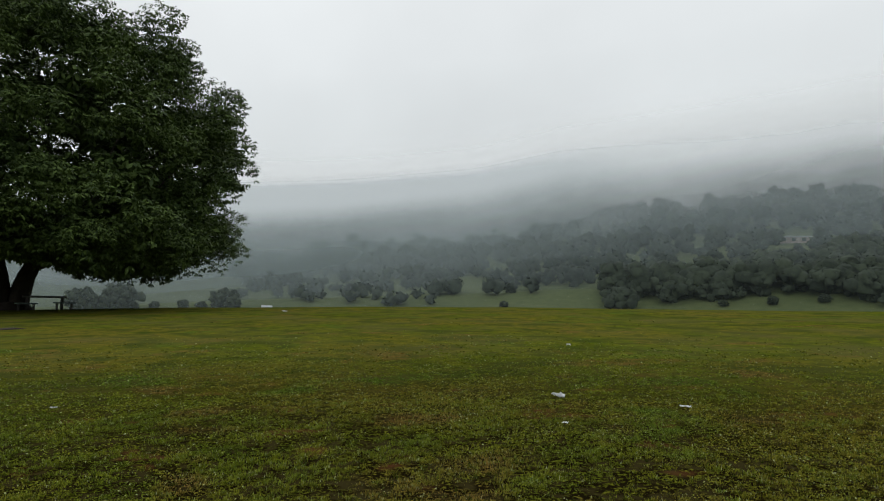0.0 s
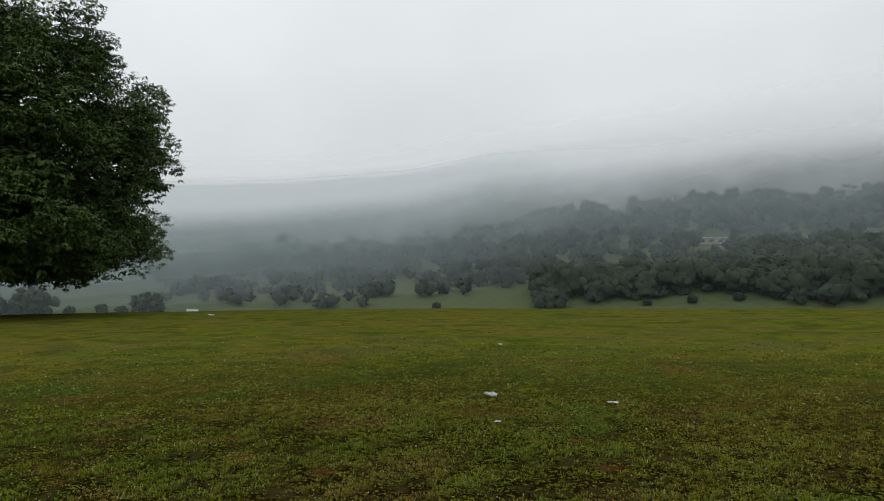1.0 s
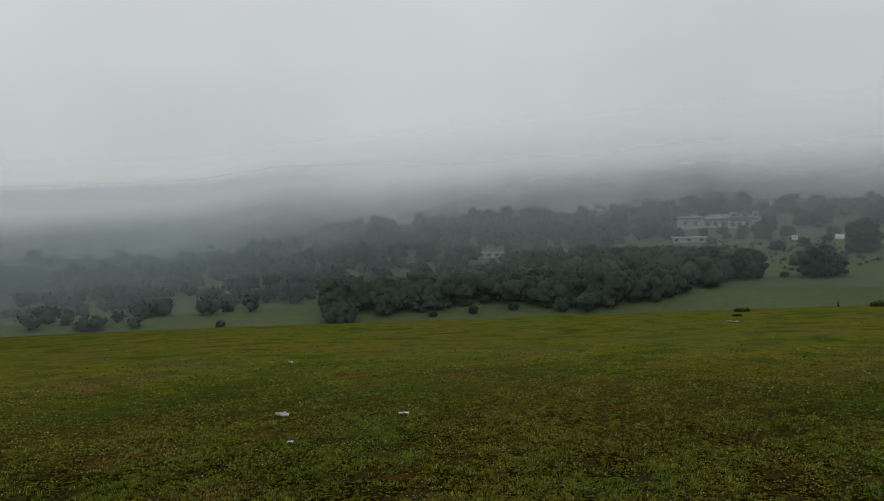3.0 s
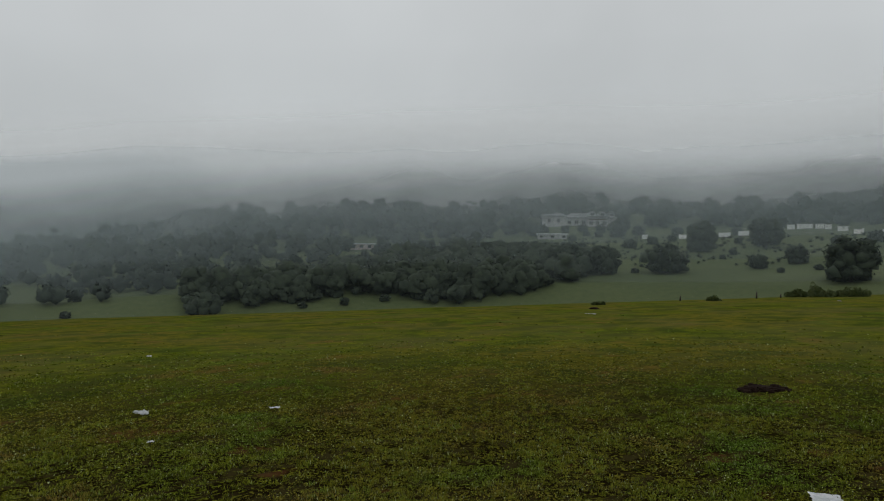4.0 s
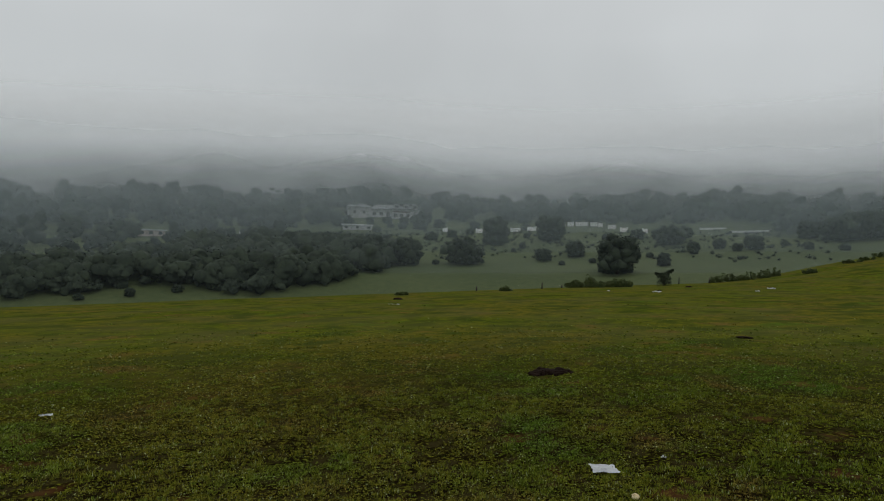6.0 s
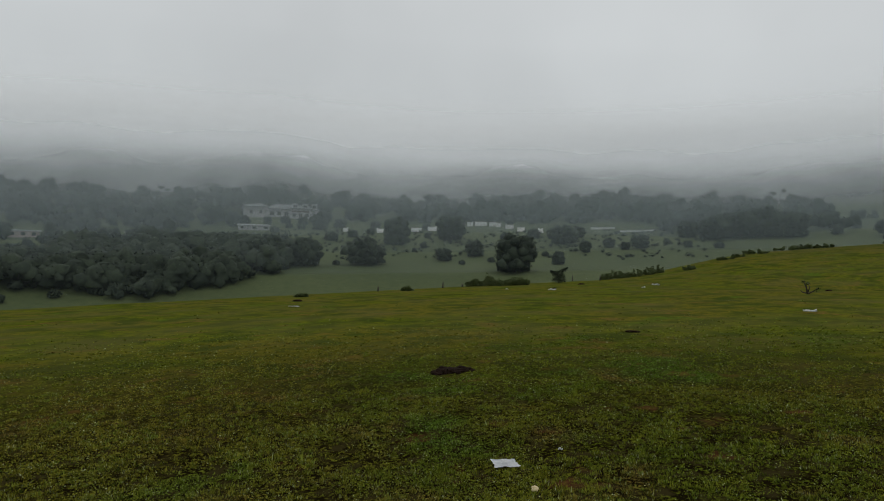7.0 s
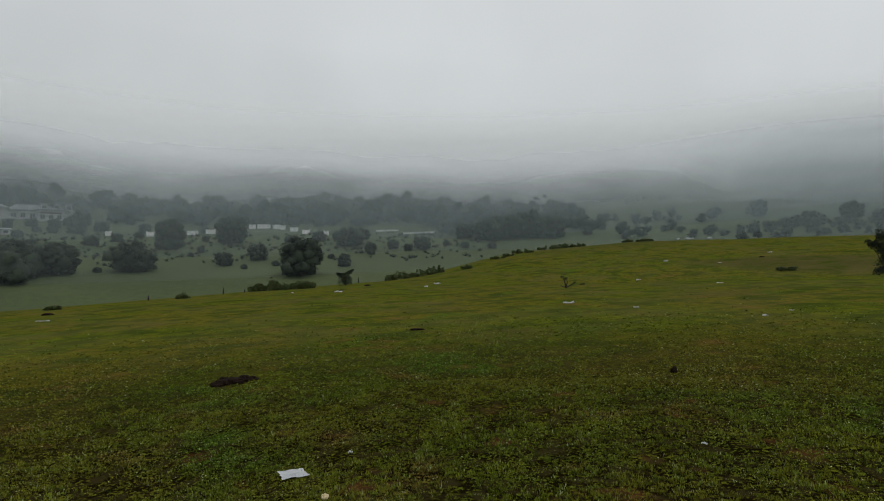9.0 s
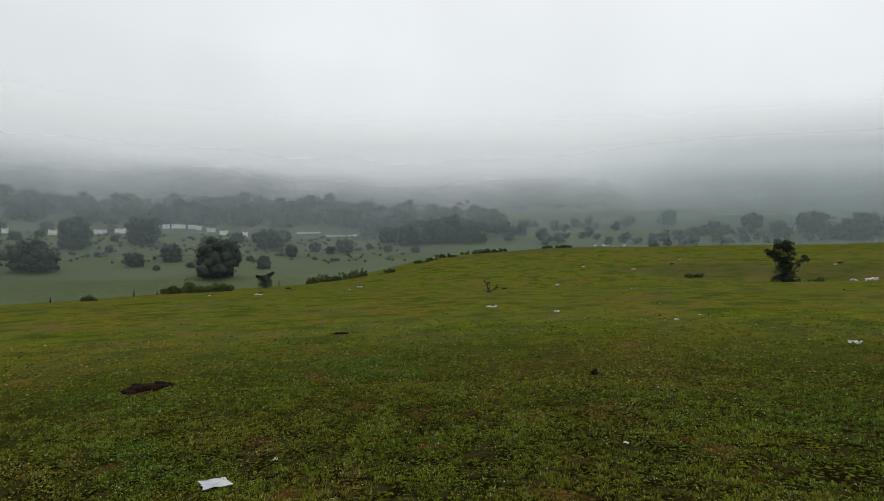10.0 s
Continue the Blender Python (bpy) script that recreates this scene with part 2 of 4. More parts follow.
# ---------------------------------------------------------------- low cloud lying on the hills
def mist_material(name, low, high, stops, billow, tone=(0.86, 0.90, 0.925)):
    """Thin cloud: its cover follows the rise over the cloud's base (in degrees), roughened by billows."""
    m = bpy.data.materials.new(name)
    m.use_nodes = True
    n, l = m.node_tree.nodes, m.node_tree.links
    for x in list(n):
        n.remove(x)
    out = n.new("ShaderNodeOutputMaterial")
    uv = n.new("ShaderNodeUVMap")
    uv.uv_map = "cloud"
    s = n.new("ShaderNodeSeparateXYZ")
    l.new(uv.outputs[0], s.inputs[0])
    geo = n.new("ShaderNodeNewGeometry")
    mp = n.new("ShaderNodeMapping")
    mp.inputs["Scale"].default_value = (1, 1, 1.5)
    l.new(geo.outputs["Position"], mp.inputs["Vector"])
    t = n.new("ShaderNodeTexNoise")
    t.inputs["Scale"].default_value, t.inputs["Detail"].default_value = 0.017, 5
    l.new(mp.outputs[0], t.inputs["Vector"])
    w = n.new("ShaderNodeMath")
    w.operation = "MULTIPLY_ADD"
    calm = n.new("ShaderNodeMapRange")
    calm.interpolation_type = "SMOOTHSTEP"
    calm.inputs["From Min"].default_value, calm.inputs["From Max"].default_value = 2.0, 4.5
    calm.inputs["To Min"].default_value, calm.inputs["To Max"].default_value = billow, 0
    l.new(s.outputs["Y"], calm.inputs["Value"])
    mid = n.new("ShaderNodeMath")
    mid.operation = "SUBTRACT"
    l.new(t.outputs["Fac"], mid.inputs[0])
    mid.inputs[1].default_value = 0.5
    l.new(mid.outputs[0], w.inputs[0])
    l.new(calm.outputs["Result"], w.inputs[1])
    l.new(s.outputs["Y"], w.inputs[2])
    r = n.new("ShaderNodeMapRange")
    r.inputs["From Min"].default_value, r.inputs["From Max"].default_value = low, high
    l.new(w.outputs[0], r.inputs["Value"])
    ramp = n.new("ShaderNodeValToRGB")
    ramp.color_ramp.interpolation = "B_SPLINE"
    for i, (p, v) in enumerate(stops):
        e = ramp.color_ramp.elements[i] if i < 2 else ramp.color_ramp.elements.new(1)
        e.position, e.color = (p - low) / (high - low), (v, v, v, 1)
    l.new(r.outputs[0], ramp.inputs[0])
    cover = n.new("ShaderNodeMath")
    cover.operation = "MULTIPLY"
    cover.use_clamp = True
    l.new(ramp.outputs[0], cover.inputs[0])
    l.new(s.outputs["X"], cover.inputs[1])
    d, tl, tr = n.new("ShaderNodeBsdfDiffuse"), n.new("ShaderNodeBsdfTranslucent"), n.new("ShaderNodeBsdfTransparent")
    d.inputs[0].default_value = tl.inputs[0].default_value = (*tone, 1)
    mx, mix = n.new("ShaderNodeMixShader"), n.new("ShaderNodeMixShader")
    mx.inputs[0].default_value = 0.25
    l.new(d.outputs[0], mx.inputs[1])
    l.new(tl.outputs[0], mx.inputs[2])
    l.new(cover.outputs[0], mix.inputs[0])
    l.new(tr.outputs[0], mix.inputs[1])
    l.new(mx.outputs[0], mix.inputs[2])
    l.new(mix.outputs[0], out.inputs[0])
    return m


def mist_bank(r0, b0, b1, below, above, mat, label, thick, right, amount):
    """A curtain of low cloud along the hillside, thinning out to its two ends."""
    bs = np.arange(b0, b1 + 0.1, 2.0)
    rows = np.linspace(-below, above, 4)
    verts, rise = [], []
    for b in bs:
        base = float(eased(b, HILL_B, CLOUD_E))
        # thicker down the open valley, to the side of the great tree
        open_end = float(1 - smooth(-14, 32, b)) ** 1.7
        end = amount * float(smooth(b0, b0 + 4, b) * (1 - smooth(b1 - 4, b1, b))) * (1 + thick * open_end) * (1 + right * float(smooth(96, 116, b)))
        for q in rows:
            # the higher banks lie back against the hill
            rr = (r0 + (8 if r0 > 200 else 0) * math.sin(b * 0.13)) * (1 + (0.02 * q if r0 > 200 else 0))
            verts.append((rr * math.sin(radians(b)), rr * math.cos(radians(b)), 1.6 + rr * math.tan(radians(base + q))))
            rise.append((end, q))
    k = len(rows)
    faces = [(i * k + j, (i + 1) * k + j, (i + 1) * k + j + 1, i * k + j + 1) for i in range(len(bs) - 1) for j in range(k - 1)]
    me = mesh_from("mist_bank", verts, faces, mat)
    layer = me.uv_layers.new(name="cloud")
    idx = np.zeros(len(me.loops), int)
    me.loops.foreach_get("vertex_index", idx)
    layer.data.foreach_set("uv", np.array(rise)[idx].ravel())
    ob = tagged(new("mist_bank", me), label, "mist", kind="structure")
    ob.visible_shadow = False
    return ob


# the thin mist's dark tone carries the shade below the cloud in its colour
thin = mist_material("thin_mist", -14, 8, ((-14, 0.026), (-6, 0.030), (-3, 0.040), (-1.0, 0.050), (1.2, 0.030), (2.6, 0.0), (3.6, 0.0)), 2.0, (0.28, 0.335, 0.345))
veil = mist_material("drifting_mist", -14, 10, ((-14, 0.05), (-6, 0.06), (-3, 0.07), (-1.6, 0.10), (0, 0.20), (1.6, 0.42), (3.0, 0.42), (4.4, 0.15), (5.4, 0.0), (6.2, 0.0)), 5.4, (0.58, 0.62, 0.635))
cap = mist_material("low_cloud", -8, 12, ((-8, 0.02), (-4, 0.03), (-2.4, 0.05), (-1.2, 0.14), (0.0, 0.38), (1.2, 0.74), (2.2, 1.0), (3.2, 1.0), (4.2, 1.0), (5.4, 0.6), (6.8, 0.15), (8.0, 0.0), (8.8, 0.0)), 5.0, (0.86, 0.88, 0.89))
mist_bank(258, -70, 150, 6, 9, cap, "grey low cloud hanging over the wooded hillside", 0.5, 0.5, 1.1)
mist_bank(232, -70, 150, 13, 6.5, veil, "grey mist drifting before the upper woods", 8.0, 2.4, 1.0)
for r, thick, amount, right in ((98, 2.6, 1.8, 0.6), (130, 1.4, 4.0, 0.6), (160, 1.4, 5.0, 0.6), (206, 1.4, 5.4, 0.6)):
    mist_bank(r, -70, 150, 14, 4.6, thin, "thin pale mist over the valley", thick, right, amount)


# ---------------------------------------------------------------- foliage
def unit(v):
    return v / np.maximum(np.linalg.norm(v, axis=-1, keepdims=True), 1e-9)


def leaf_quads(rg, at, out, length, width, droop=0.3, skin=0.0):
    """Pointed, slightly folded leaves at the places given, hanging a little; skin lays them flat on the crown's outside."""
    k = len(at)
    if skin:
        face = unit(out + rg.normal(0, 0.35 / skin, (k, 3)))
        axis = unit(np.cross(face, rg.normal(0, 1, (k, 3))) + np.array([0, 0, -droop]))
        side = unit(np.cross(face, axis))
    else:
        axis = unit(out + rg.normal(0, 0.6, (k, 3)) + np.array([0, 0, -droop]))
        side = unit(np.cross(axis, rg.normal(0, 1, (k, 3))))
    up = np.cross(side, axis)
    ln = (length * rg.uniform(0.65, 1.3, k))[:, None]
    wd = (width * rg.uniform(0.7, 1.25, k))[:, None]
    v = np.stack([at, at + axis * ln * 0.45 + side * wd * 0.5 + up * wd * 0.14,
                  at + axis * ln - up * wd * 0.12, at + axis * ln * 0.45 - side * wd * 0.5 + up * wd * 0.14], 1)
    return v.reshape(-1, 3)


def quads_mesh(name, verts, mat):
    k = len(verts) // 4
    me = bpy.data.meshes.new(name)
    me.vertices.add(4 * k)
    me.vertices.foreach_set("co", np.ascontiguousarray(verts, np.float32).ravel())
    me.loops.add(4 * k)
    me.loops.foreach_set("vertex_index", np.arange(4 * k))
    me.polygons.add(k)
    me.polygons.foreach_set("loop_start", np.arange(0, 4 * k, 4))
    me.update(calc_edges=True)
    me.materials.append(mat)
    return me


def clump_points(rg, centres, radii, per, flat=0.75, shell=0.55):
    """Points in soft clumps, denser on their upper and outer skin; also the way out of the clump."""
    k = len(centres)
    d = unit(rg.normal(0, 1, (k, per, 3)))
    d[..., 2] = np.where(rg.random((k, per)) < 0.7, np.abs(d[..., 2]), d[..., 2])
    rad = (shell + (1 - shell) * rg.random((k, per, 1)) ** 0.6) * radii[:, None, None]
    p = centres[:, None, :] + d * rad * np.array([1, 1, flat])
    return p.reshape(-1, 3), d.reshape(-1, 3)


def tube(bm, pts, radii, sides=8):
    """A tapered limb along the points."""
    loops = []
    for i, p in enumerate(pts):
        a, c = pts[max(i - 1, 0)], pts[min(i + 1, len(pts) - 1)]
        w = (c - a).normalized()
        u = w.cross(Vector((0.31, 0.93, 0.21))).normalized()
        v = w.cross(u)
        loops.append([bm.verts.new(p + (u * math.cos(q) + v * math.sin(q)) * radii[i] * (1 + 0.12 * math.sin(3 * q + i)))
                      for q in (2 * math.pi * s / sides for s in range(sides))])
    for a, c in zip(loops, loops[1:]):
        for s in range(sides):
            bm.faces.new((a[s], a[(s + 1) % sides], c[(s + 1) % sides], c[s]))
    bm.faces.new(loops[-1])
    bm.faces.new(loops[0][::-1])
    for f in bm.faces:
        f.smooth = True


def blobs(rg, centres, radii, flat=0.9, rough=0.16):
    """Uneven leafy cores, as triangles: vertices and faces."""
    bm = bmesh.new()
    bmesh.ops.create_icosphere(bm, subdivisions=1, radius=1)
    tv = np.array([v.co[:] for v in bm.verts])
    tf = np.array([[v.index for v in f.verts] for f in bm.faces])
    bm.free()
    k, nv = len(centres), len(tv)
    v = centres[:, None, :] + tv[None] * (1 + rg.normal(0, rough, (k, nv, 1))) * radii[:, None, None] * np.array([1, 1, flat])
    f = tf[None] + (np.arange(k) * nv)[:, None, None]
    return v.reshape(-1, 3), f.reshape(-1, 3)


def foliage_mesh(name, quads, bv, bf, mat, out=None, heart=None):
    """Leaf quads and leafy cores joined in one mesh; out and heart give the soft turn of leaves and cores."""
    nq = len(quads) // 4
    quads = quads.reshape(-1, 4, 3)
    if out is not None:
        turn = np.einsum("ij,ij->i", np.cross(quads[:, 1] - quads[:, 0], quads[:, 2] - quads[:, 0]), out) < 0
        quads[turn] = quads[turn][:, [0, 3, 2, 1]]
    quads = quads.reshape(-1, 3)
    me = bpy.data.meshes.new(name)
    me.vertices.add(len(quads) + len(bv))
    me.vertices.foreach_set("co", np.concatenate([quads, bv]).astype(np.float32).ravel())
    me.loops.add(4 * nq + 3 * len(bf))
    me.loops.foreach_set("vertex_index", np.concatenate([np.arange(4 * nq), (bf + 4 * nq).ravel()]))
    me.polygons.add(nq + len(bf))
    me.polygons.foreach_set("loop_start", np.concatenate([np.arange(0, 4 * nq, 4), 4 * nq + np.arange(0, 3 * len(bf), 3)]))
    me.polygons.foreach_set("use_smooth", np.ones(nq + len(bf), bool))
    me.update(calc_edges=True)
    if out is not None:
        nv = np.concatenate([np.repeat(unit(out), 4, axis=0), unit(bv - heart)])
        me.normals_split_custom_set_from_vertices(nv.tolist())
    me.materials.append(mat)
    return me


def meets(bearing, rise, start=2.0, end=440.0):
    """Where a line of sight from eye height, at a bearing and rise in degrees, comes to the ground."""
    r = np.geomspace(start, end, 4000)
    b = radians(bearing)
    x, y = r * math.sin(b), r * math.cos(b)
    hit = np.nonzero(height(x, y) >= 1.6 + r * math.tan(radians(rise)))[0]
    i = hit[0] if len(hit) else len(r) - 1
    return Vector((x[i], y[i], ground_z(x[i], y[i])))


def field_tree(seed, wide, label, mat):
    """A broad field tree, 1 m high and about as wide as asked; scaled where it stands."""
    rg = np.random.default_rng(seed)
    ob = tagged(new("field_tree"), label, "tree")
    bm = bmesh.new()
    tube(bm, [Vector((0, 0, -0.08)), Vector((0.01, 0, 0.12)), Vector((0.02, 0.01, 0.3)), Vector((0.0, 0.0, 0.6))], [0.045, 0.035, 0.028, 0.012])
    for q in range(4):
        a = q * 1.6 + seed
        tube(bm, [Vector((0.01, 0, 0.2)), Vector((0.2 * wide * math.cos(a), 0.2 * wide * math.sin(a), 0.42)), Vector((0.34 * wide * math.cos(a), 0.34 * wide * math.sin(a), 0.62))], [0.02, 0.013, 0.006], 5)
    part("trunk", bm, bark, ob)
    k = 84
    d = unit(rg.normal(0, 1, (k, 3)))
    c = d * (0.55 + 0.45 * rg.random((k, 1))) * np.array([0.42 * wide, 0.42 * wide, 0.42]) + np.array([0, 0, 0.47])
    low = np.arange(k) % 4 == 0
    c[low, 2] = 0.10 + 0.10 * rg.random(low.sum())
    c[:, 2] = np.maximum(c[:, 2], 0.08)
    p, o = clump_points(rg, c, rg.uniform(0.09, 0.19, k), 46, 0.85, 0.5)
    inner = rg.normal(0, 0.13, (14, 3)) * np.array([wide, wide, 1]) + np.array([0, 0, 0.42])
    cores = np.concatenate([c, inner])
    bv, bf = blobs(rg, cores, np.concatenate([rg.uniform(0.08, 0.14, k), np.full(14, 0.2)]), 0.9, 0.3)
    crown = new("crown", foliage_mesh("crown", leaf_quads(rg, p, o, 0.066, 0.044, 0.2, 0.9), bv, bf, mat, o + unit(p - np.array([0, 0, 0.4])), np.repeat(cores, 12, axis=0)))
    crown.parent = ob
    tagged(crown, kind="stuff")
    return ob


TREE_LABELS = ("broad dark green tree standing alone on the pasture slope", "dense rounded bush-like tree on a grassy hillside",
               "uneven leafy tree on the misty hillside", "small upright tree in hazy pasture")
kinds = [field_tree(11 + i, w, TREE_LABELS[i], field_leaf) for i, w in enumerate((1.2, 1.5, 1.15, 0.85))]
# bearing, rise of the foot, rise of the top, kind
TREES = [(43.6, 4.4, 5.0, 1), (46.8, 4.9, 5.5, 1), (49.0, 5.2, 5.9, 2), (51.0, 5.8, 7.0, 2), (47.6, 4.2, 4.9, 2), (44.6, 4.0, 4.7, 1), (51.6, 4.3, 5.2, 1), (53.4, 4.6, 5.4, 2), (55.0, 4.9, 5.5, 1), (56.4, 4.9, 5.3, 1), (58.2, 5.0, 5.5, 1), (60.0, 4.6, 5.2, 2), (61.9, 5.0, 5.7, 1),
         (69.3, 4.6, 5.5, 1), (71.0, 4.5, 5.6, 2), (73.0, 4.6, 5.7, 1), (50.6, 5.2, 6.5, 2), (52.3, 5.4, 6.3, 1), (48.0, 5.3, 5.8, 1), (42.6, 4.2, 5.0, 2), (40.8, 3.6, 4.5, 1),
         (67.6, 1.62, 5.2, 0), (46.2, 1.9, 5.1, 2), (49.3, 2.1, 4.9, 2), (54.5, 2.25, 4.85, 1), (57.2, 4.0, 6.8, 3), (62.0, 4.4, 7.0, 2),
         (64.2, 3.0, 4.6, 2), (61.4, 2.6, 3.95, 2), (71.4, 2.3, 3.6, 3), (71.9, 4.05, 5.9, 1), (73.7, 3.3, 4.5, 3), (75.7, 3.7, 4.7, 2),
         (78.2, 3.6, 5.0, 2), (77.0, 3.5, 4.3, 2), (106.1, 5.0, 6.5, 3), (103.0, 5.4, 6.05, 1), (112.4, 4.3, 5.85, 2), (116.5, 3.6, 5.7, 2),
         (109.5, 4.3, 5.3, 2), (114.2, 3.6, 5.0, 3), (119.6, 3.1, 5.2, 1), (118.2, 3.2, 4.5, 2), (-28.6, -3.62, -1.7, 1), (-26.1, -3.6, -1.3, 1),
         (-18.1, -3.5, -1.45, 1), (-21.4, -3.4, -2.5, 2), (-23.6, -3.4, -2.75, 1), (-20.0, -3.4, -2.7, 1), (59.6, 3.7, 4.3, 2), (65.6, 2.5, 3.0, 1),
         (58.8, 3.4, 3.8, 1), (63.0, 2.3, 2.75, 1), (70.3, 3.0, 3.5, 1), (82.0, 3.6, 4.3, 2), (84.4, 3.5, 4.1, 1), (52.0, 2.2, 2.7, 1),
         (66.8, 4.5, 5.2, 1), (80.4, 3.9, 4.4, 1), (5.6, -2.3, -1.7, 1), (27.0, -1.0, -0.2, 2), (23.5, -1.3, -0.7, 1), (30.5, -0.6, 0.1, 1), (33.5, -0.4, 0.4, 1), (31.7, 8.9, 11.2, 2), (50.2, 5.8, 6.6, 1), (46.2, 5.5, 5.95, 1), (59.9, 5.3, 6.0, 2), (82.0, 4.4, 6.0, 2), (84.2, 4.2, 6.3, 1), (86.0, 4.3, 6.7, 2), (87.8, 4.3, 6.9, 1), (89.6, 4.2, 6.5, 2), (85.1, 4.6, 6.6, 2), (44.3, 5.6, 6.4, 1), (46.2, 5.7, 6.35, 2), (47.7, 5.7, 6.4, 1), (49.2, 5.6, 6.45, 2), (55.4, 5.3, 6.2, 2)]
for i, (b, lo, hi, q) in enumerate(TREES):
    foot = meets(b, lo, 100)
    h = math.hypot(foot.x, foot.y) * (math.tan(radians(hi)) - math.tan(radians(lo)))
    m = Matrix.Translation(foot) @ Matrix.Rotation(i * 2.4, 4, "Z") @ Matrix.Scale(h, 4)
    tagged(copy_thing(kinds[q], m), group="scattered field trees")
for ob in kinds:
    for ch in list(ob.children):
        bpy.data.objects.remove(ch)
    bpy.data.objects.remove(ob)


# woods: many crowns joined, thinned out over the clearings
def wooded(b, e):
    """How densely a slope is wooded, by bearing and rise of its ground."""
    dense = np.zeros_like(b)
    left = (1 - smooth(44, 50, b)) * smooth(-19, -15, b)
    edge = eased(b, [-180, -10, 1, 3, 13, 15, 17.5, 24, 30, 33, 36, 38, 40, 43, 47, 50], [-2.9, -2.8, -2.6, -1.6, -1.5, -2.6, -1.5, -0.9, -0.1, -0.4, -1.3, -0.5, 0.0, 0.4, 1.4, 3.2])
    dense = np.maximum(dense, left * smooth(edge - 0.15, edge + 0.15, e))
    mid = smooth(42, 47, b) * (1 - smooth(78, 82, b))
    dense = np.maximum(dense, mid * smooth(5.6, 5.95, e))
    right = smooth(78, 81, b) * (1 - smooth(89, 93, b))
    dense = np.maximum(dense, right * smooth(4.5, 4.7, e) * (1 - 0.9 * smooth(6.2, 6.5, e) * smooth(86, 90, b) * (1 - smooth(6.9, 7.1, e))))
    rim = smooth(88, 91, b) * (1 - smooth(101, 106, b))
    dense = np.maximum(dense, 0.5 * rim * smooth(3.6, 3.9, e) * (1 - smooth(5.0, 5.5, e)))
    belt = smooth(100, 104, b)
    dense = np.maximum(dense, belt * smooth(3.0, 3.3, e) * (1 - smooth(4.1, 4.4, e)))
    dense = np.maximum(dense, smooth(86, 92, b) * smooth(6.6, 7.0, e) * 0.9)
    # clearings round the shed and along the lane
    dense *= 1 - 0.95 * np.exp(-((b - 28.3) / 1.6) ** 2 - ((e - 3.65) / 0.45) ** 2)
    dense *= 1 - 0.9 * np.exp(-((b - 37) / 3.2) ** 2 - ((e - 4.25) / 0.35) ** 2)
    dense *= 1 - 0.9 * np.exp(-((b - 41.5) / 3.0) ** 2 - ((e - 4.6) / 0.7) ** 2)
    dense *= 1 - 0.97 * np.exp(-((b - 47.0) / 5.0) ** 4 - ((e - 5.25) / 1.5) ** 4)
    return dense


rg = np.random.default_rng(5)
wr = np.sqrt(rg.uniform(113 ** 2, 425 ** 2, 11500))
wb = rg.uniform(-50, 140, 11500)
wx, wy = wr * np.sin(np.radians(wb)), wr * np.cos(np.radians(wb))
wz = height(wx, wy)
we = np.degrees(np.arctan((wz - 1.6) / wr))
keep = rg.random(11500) < wooded(wb, we)
wx, wy, wz, wr, wb = wx[keep], wy[keep], wz[keep], wr[keep], wb[keep]
size = rg.uniform(1.9, 4.4, len(wx)) * (0.75 + 0.5 * (np.sin(wx * 0.05) * np.cos(wy * 0.043) + 1) / 2)
we = we[keep]
size *= (1 - 0.5 * smooth(90, 101, wb)) * (0.5 + 0.5 * smooth(125, 230, wr))


def wood(name, label, pick, grow, mat, leaf, per, core, lumps):
    """A joined stretch of woodland: crowns of uneven leafy lumps with an open skin of leaves."""
    s = size[pick] * grow
    heart = np.stack([wx[pick], wy[pick], wz[pick] + s * 0.7], 1)
    lump, _ = clump_points(rg, heart, s * 0.8, lumps, 0.85, 0.6)
    ls = np.repeat(s, lumps) * rg.uniform(0.28, 0.5, len(lump))
    cores = np.concatenate([heart, lump])
    radii = np.concatenate([s * core, ls])
    bv, bf = blobs(rg, cores, radii * 0.92, 0.9, 0.22)
    each = max(per // lumps, 4)
    p, o = clump_points(rg, lump, ls * 1.15, each, 0.9, 0.7)
    q = leaf_quads(rg, p, o, leaf, leaf * 0.7, 0.1, 1.2)
    soft = o + 0.8 * unit(p - np.repeat(np.repeat(heart, lumps, axis=0), each, axis=0)) + np.array([0, 0, 0.5])
    mid = np.repeat(np.concatenate([heart, 0.5 * (lump + np.repeat(heart, lumps, axis=0))]), 12, axis=0) - np.array([0, 0, 0.8])
    return tagged(new(name, foliage_mesh(name, q, bv, bf, mat, soft, mid)), label, "woods", kind="stuff")


def fringe(b, e, r):
    """The dark belt of broadleaves along the foot of the hillside."""
    return (r < 176) & (b > 14) & (b < 50) & (e < eased(b, [14, 24, 30, 36, 43, 46, 50], [-0.4, 0.8, 2.2, 3.3, 3.7, 3.4, 3.4]))


back = ~fringe(wb, we, wr)
wood("hillside_woods", "dense grey-green woodland covering the misty hillside", back, 1.0, far_wood, 0.85, 28, 0.72, 4)
wr = np.sqrt(rg.uniform(112 ** 2, 178 ** 2, 1500))
wb = rg.uniform(12, 50, 1500)
wx, wy = wr * np.sin(np.radians(wb)), wr * np.cos(np.radians(wb))
wz = height(wx, wy)
we = np.degrees(np.arctan((wz - 1.6) / wr))
size = 1.1 + 2.5 * rg.random(1500) ** 1.5
wood("copse", "dark broadleaf copse along the lower edge of the hillside", fringe(wb, we, wr) & (rg.random(1500) < wooded(wb, we)), 1.0, field_leaf, 0.42, 168, 0.66, 12)

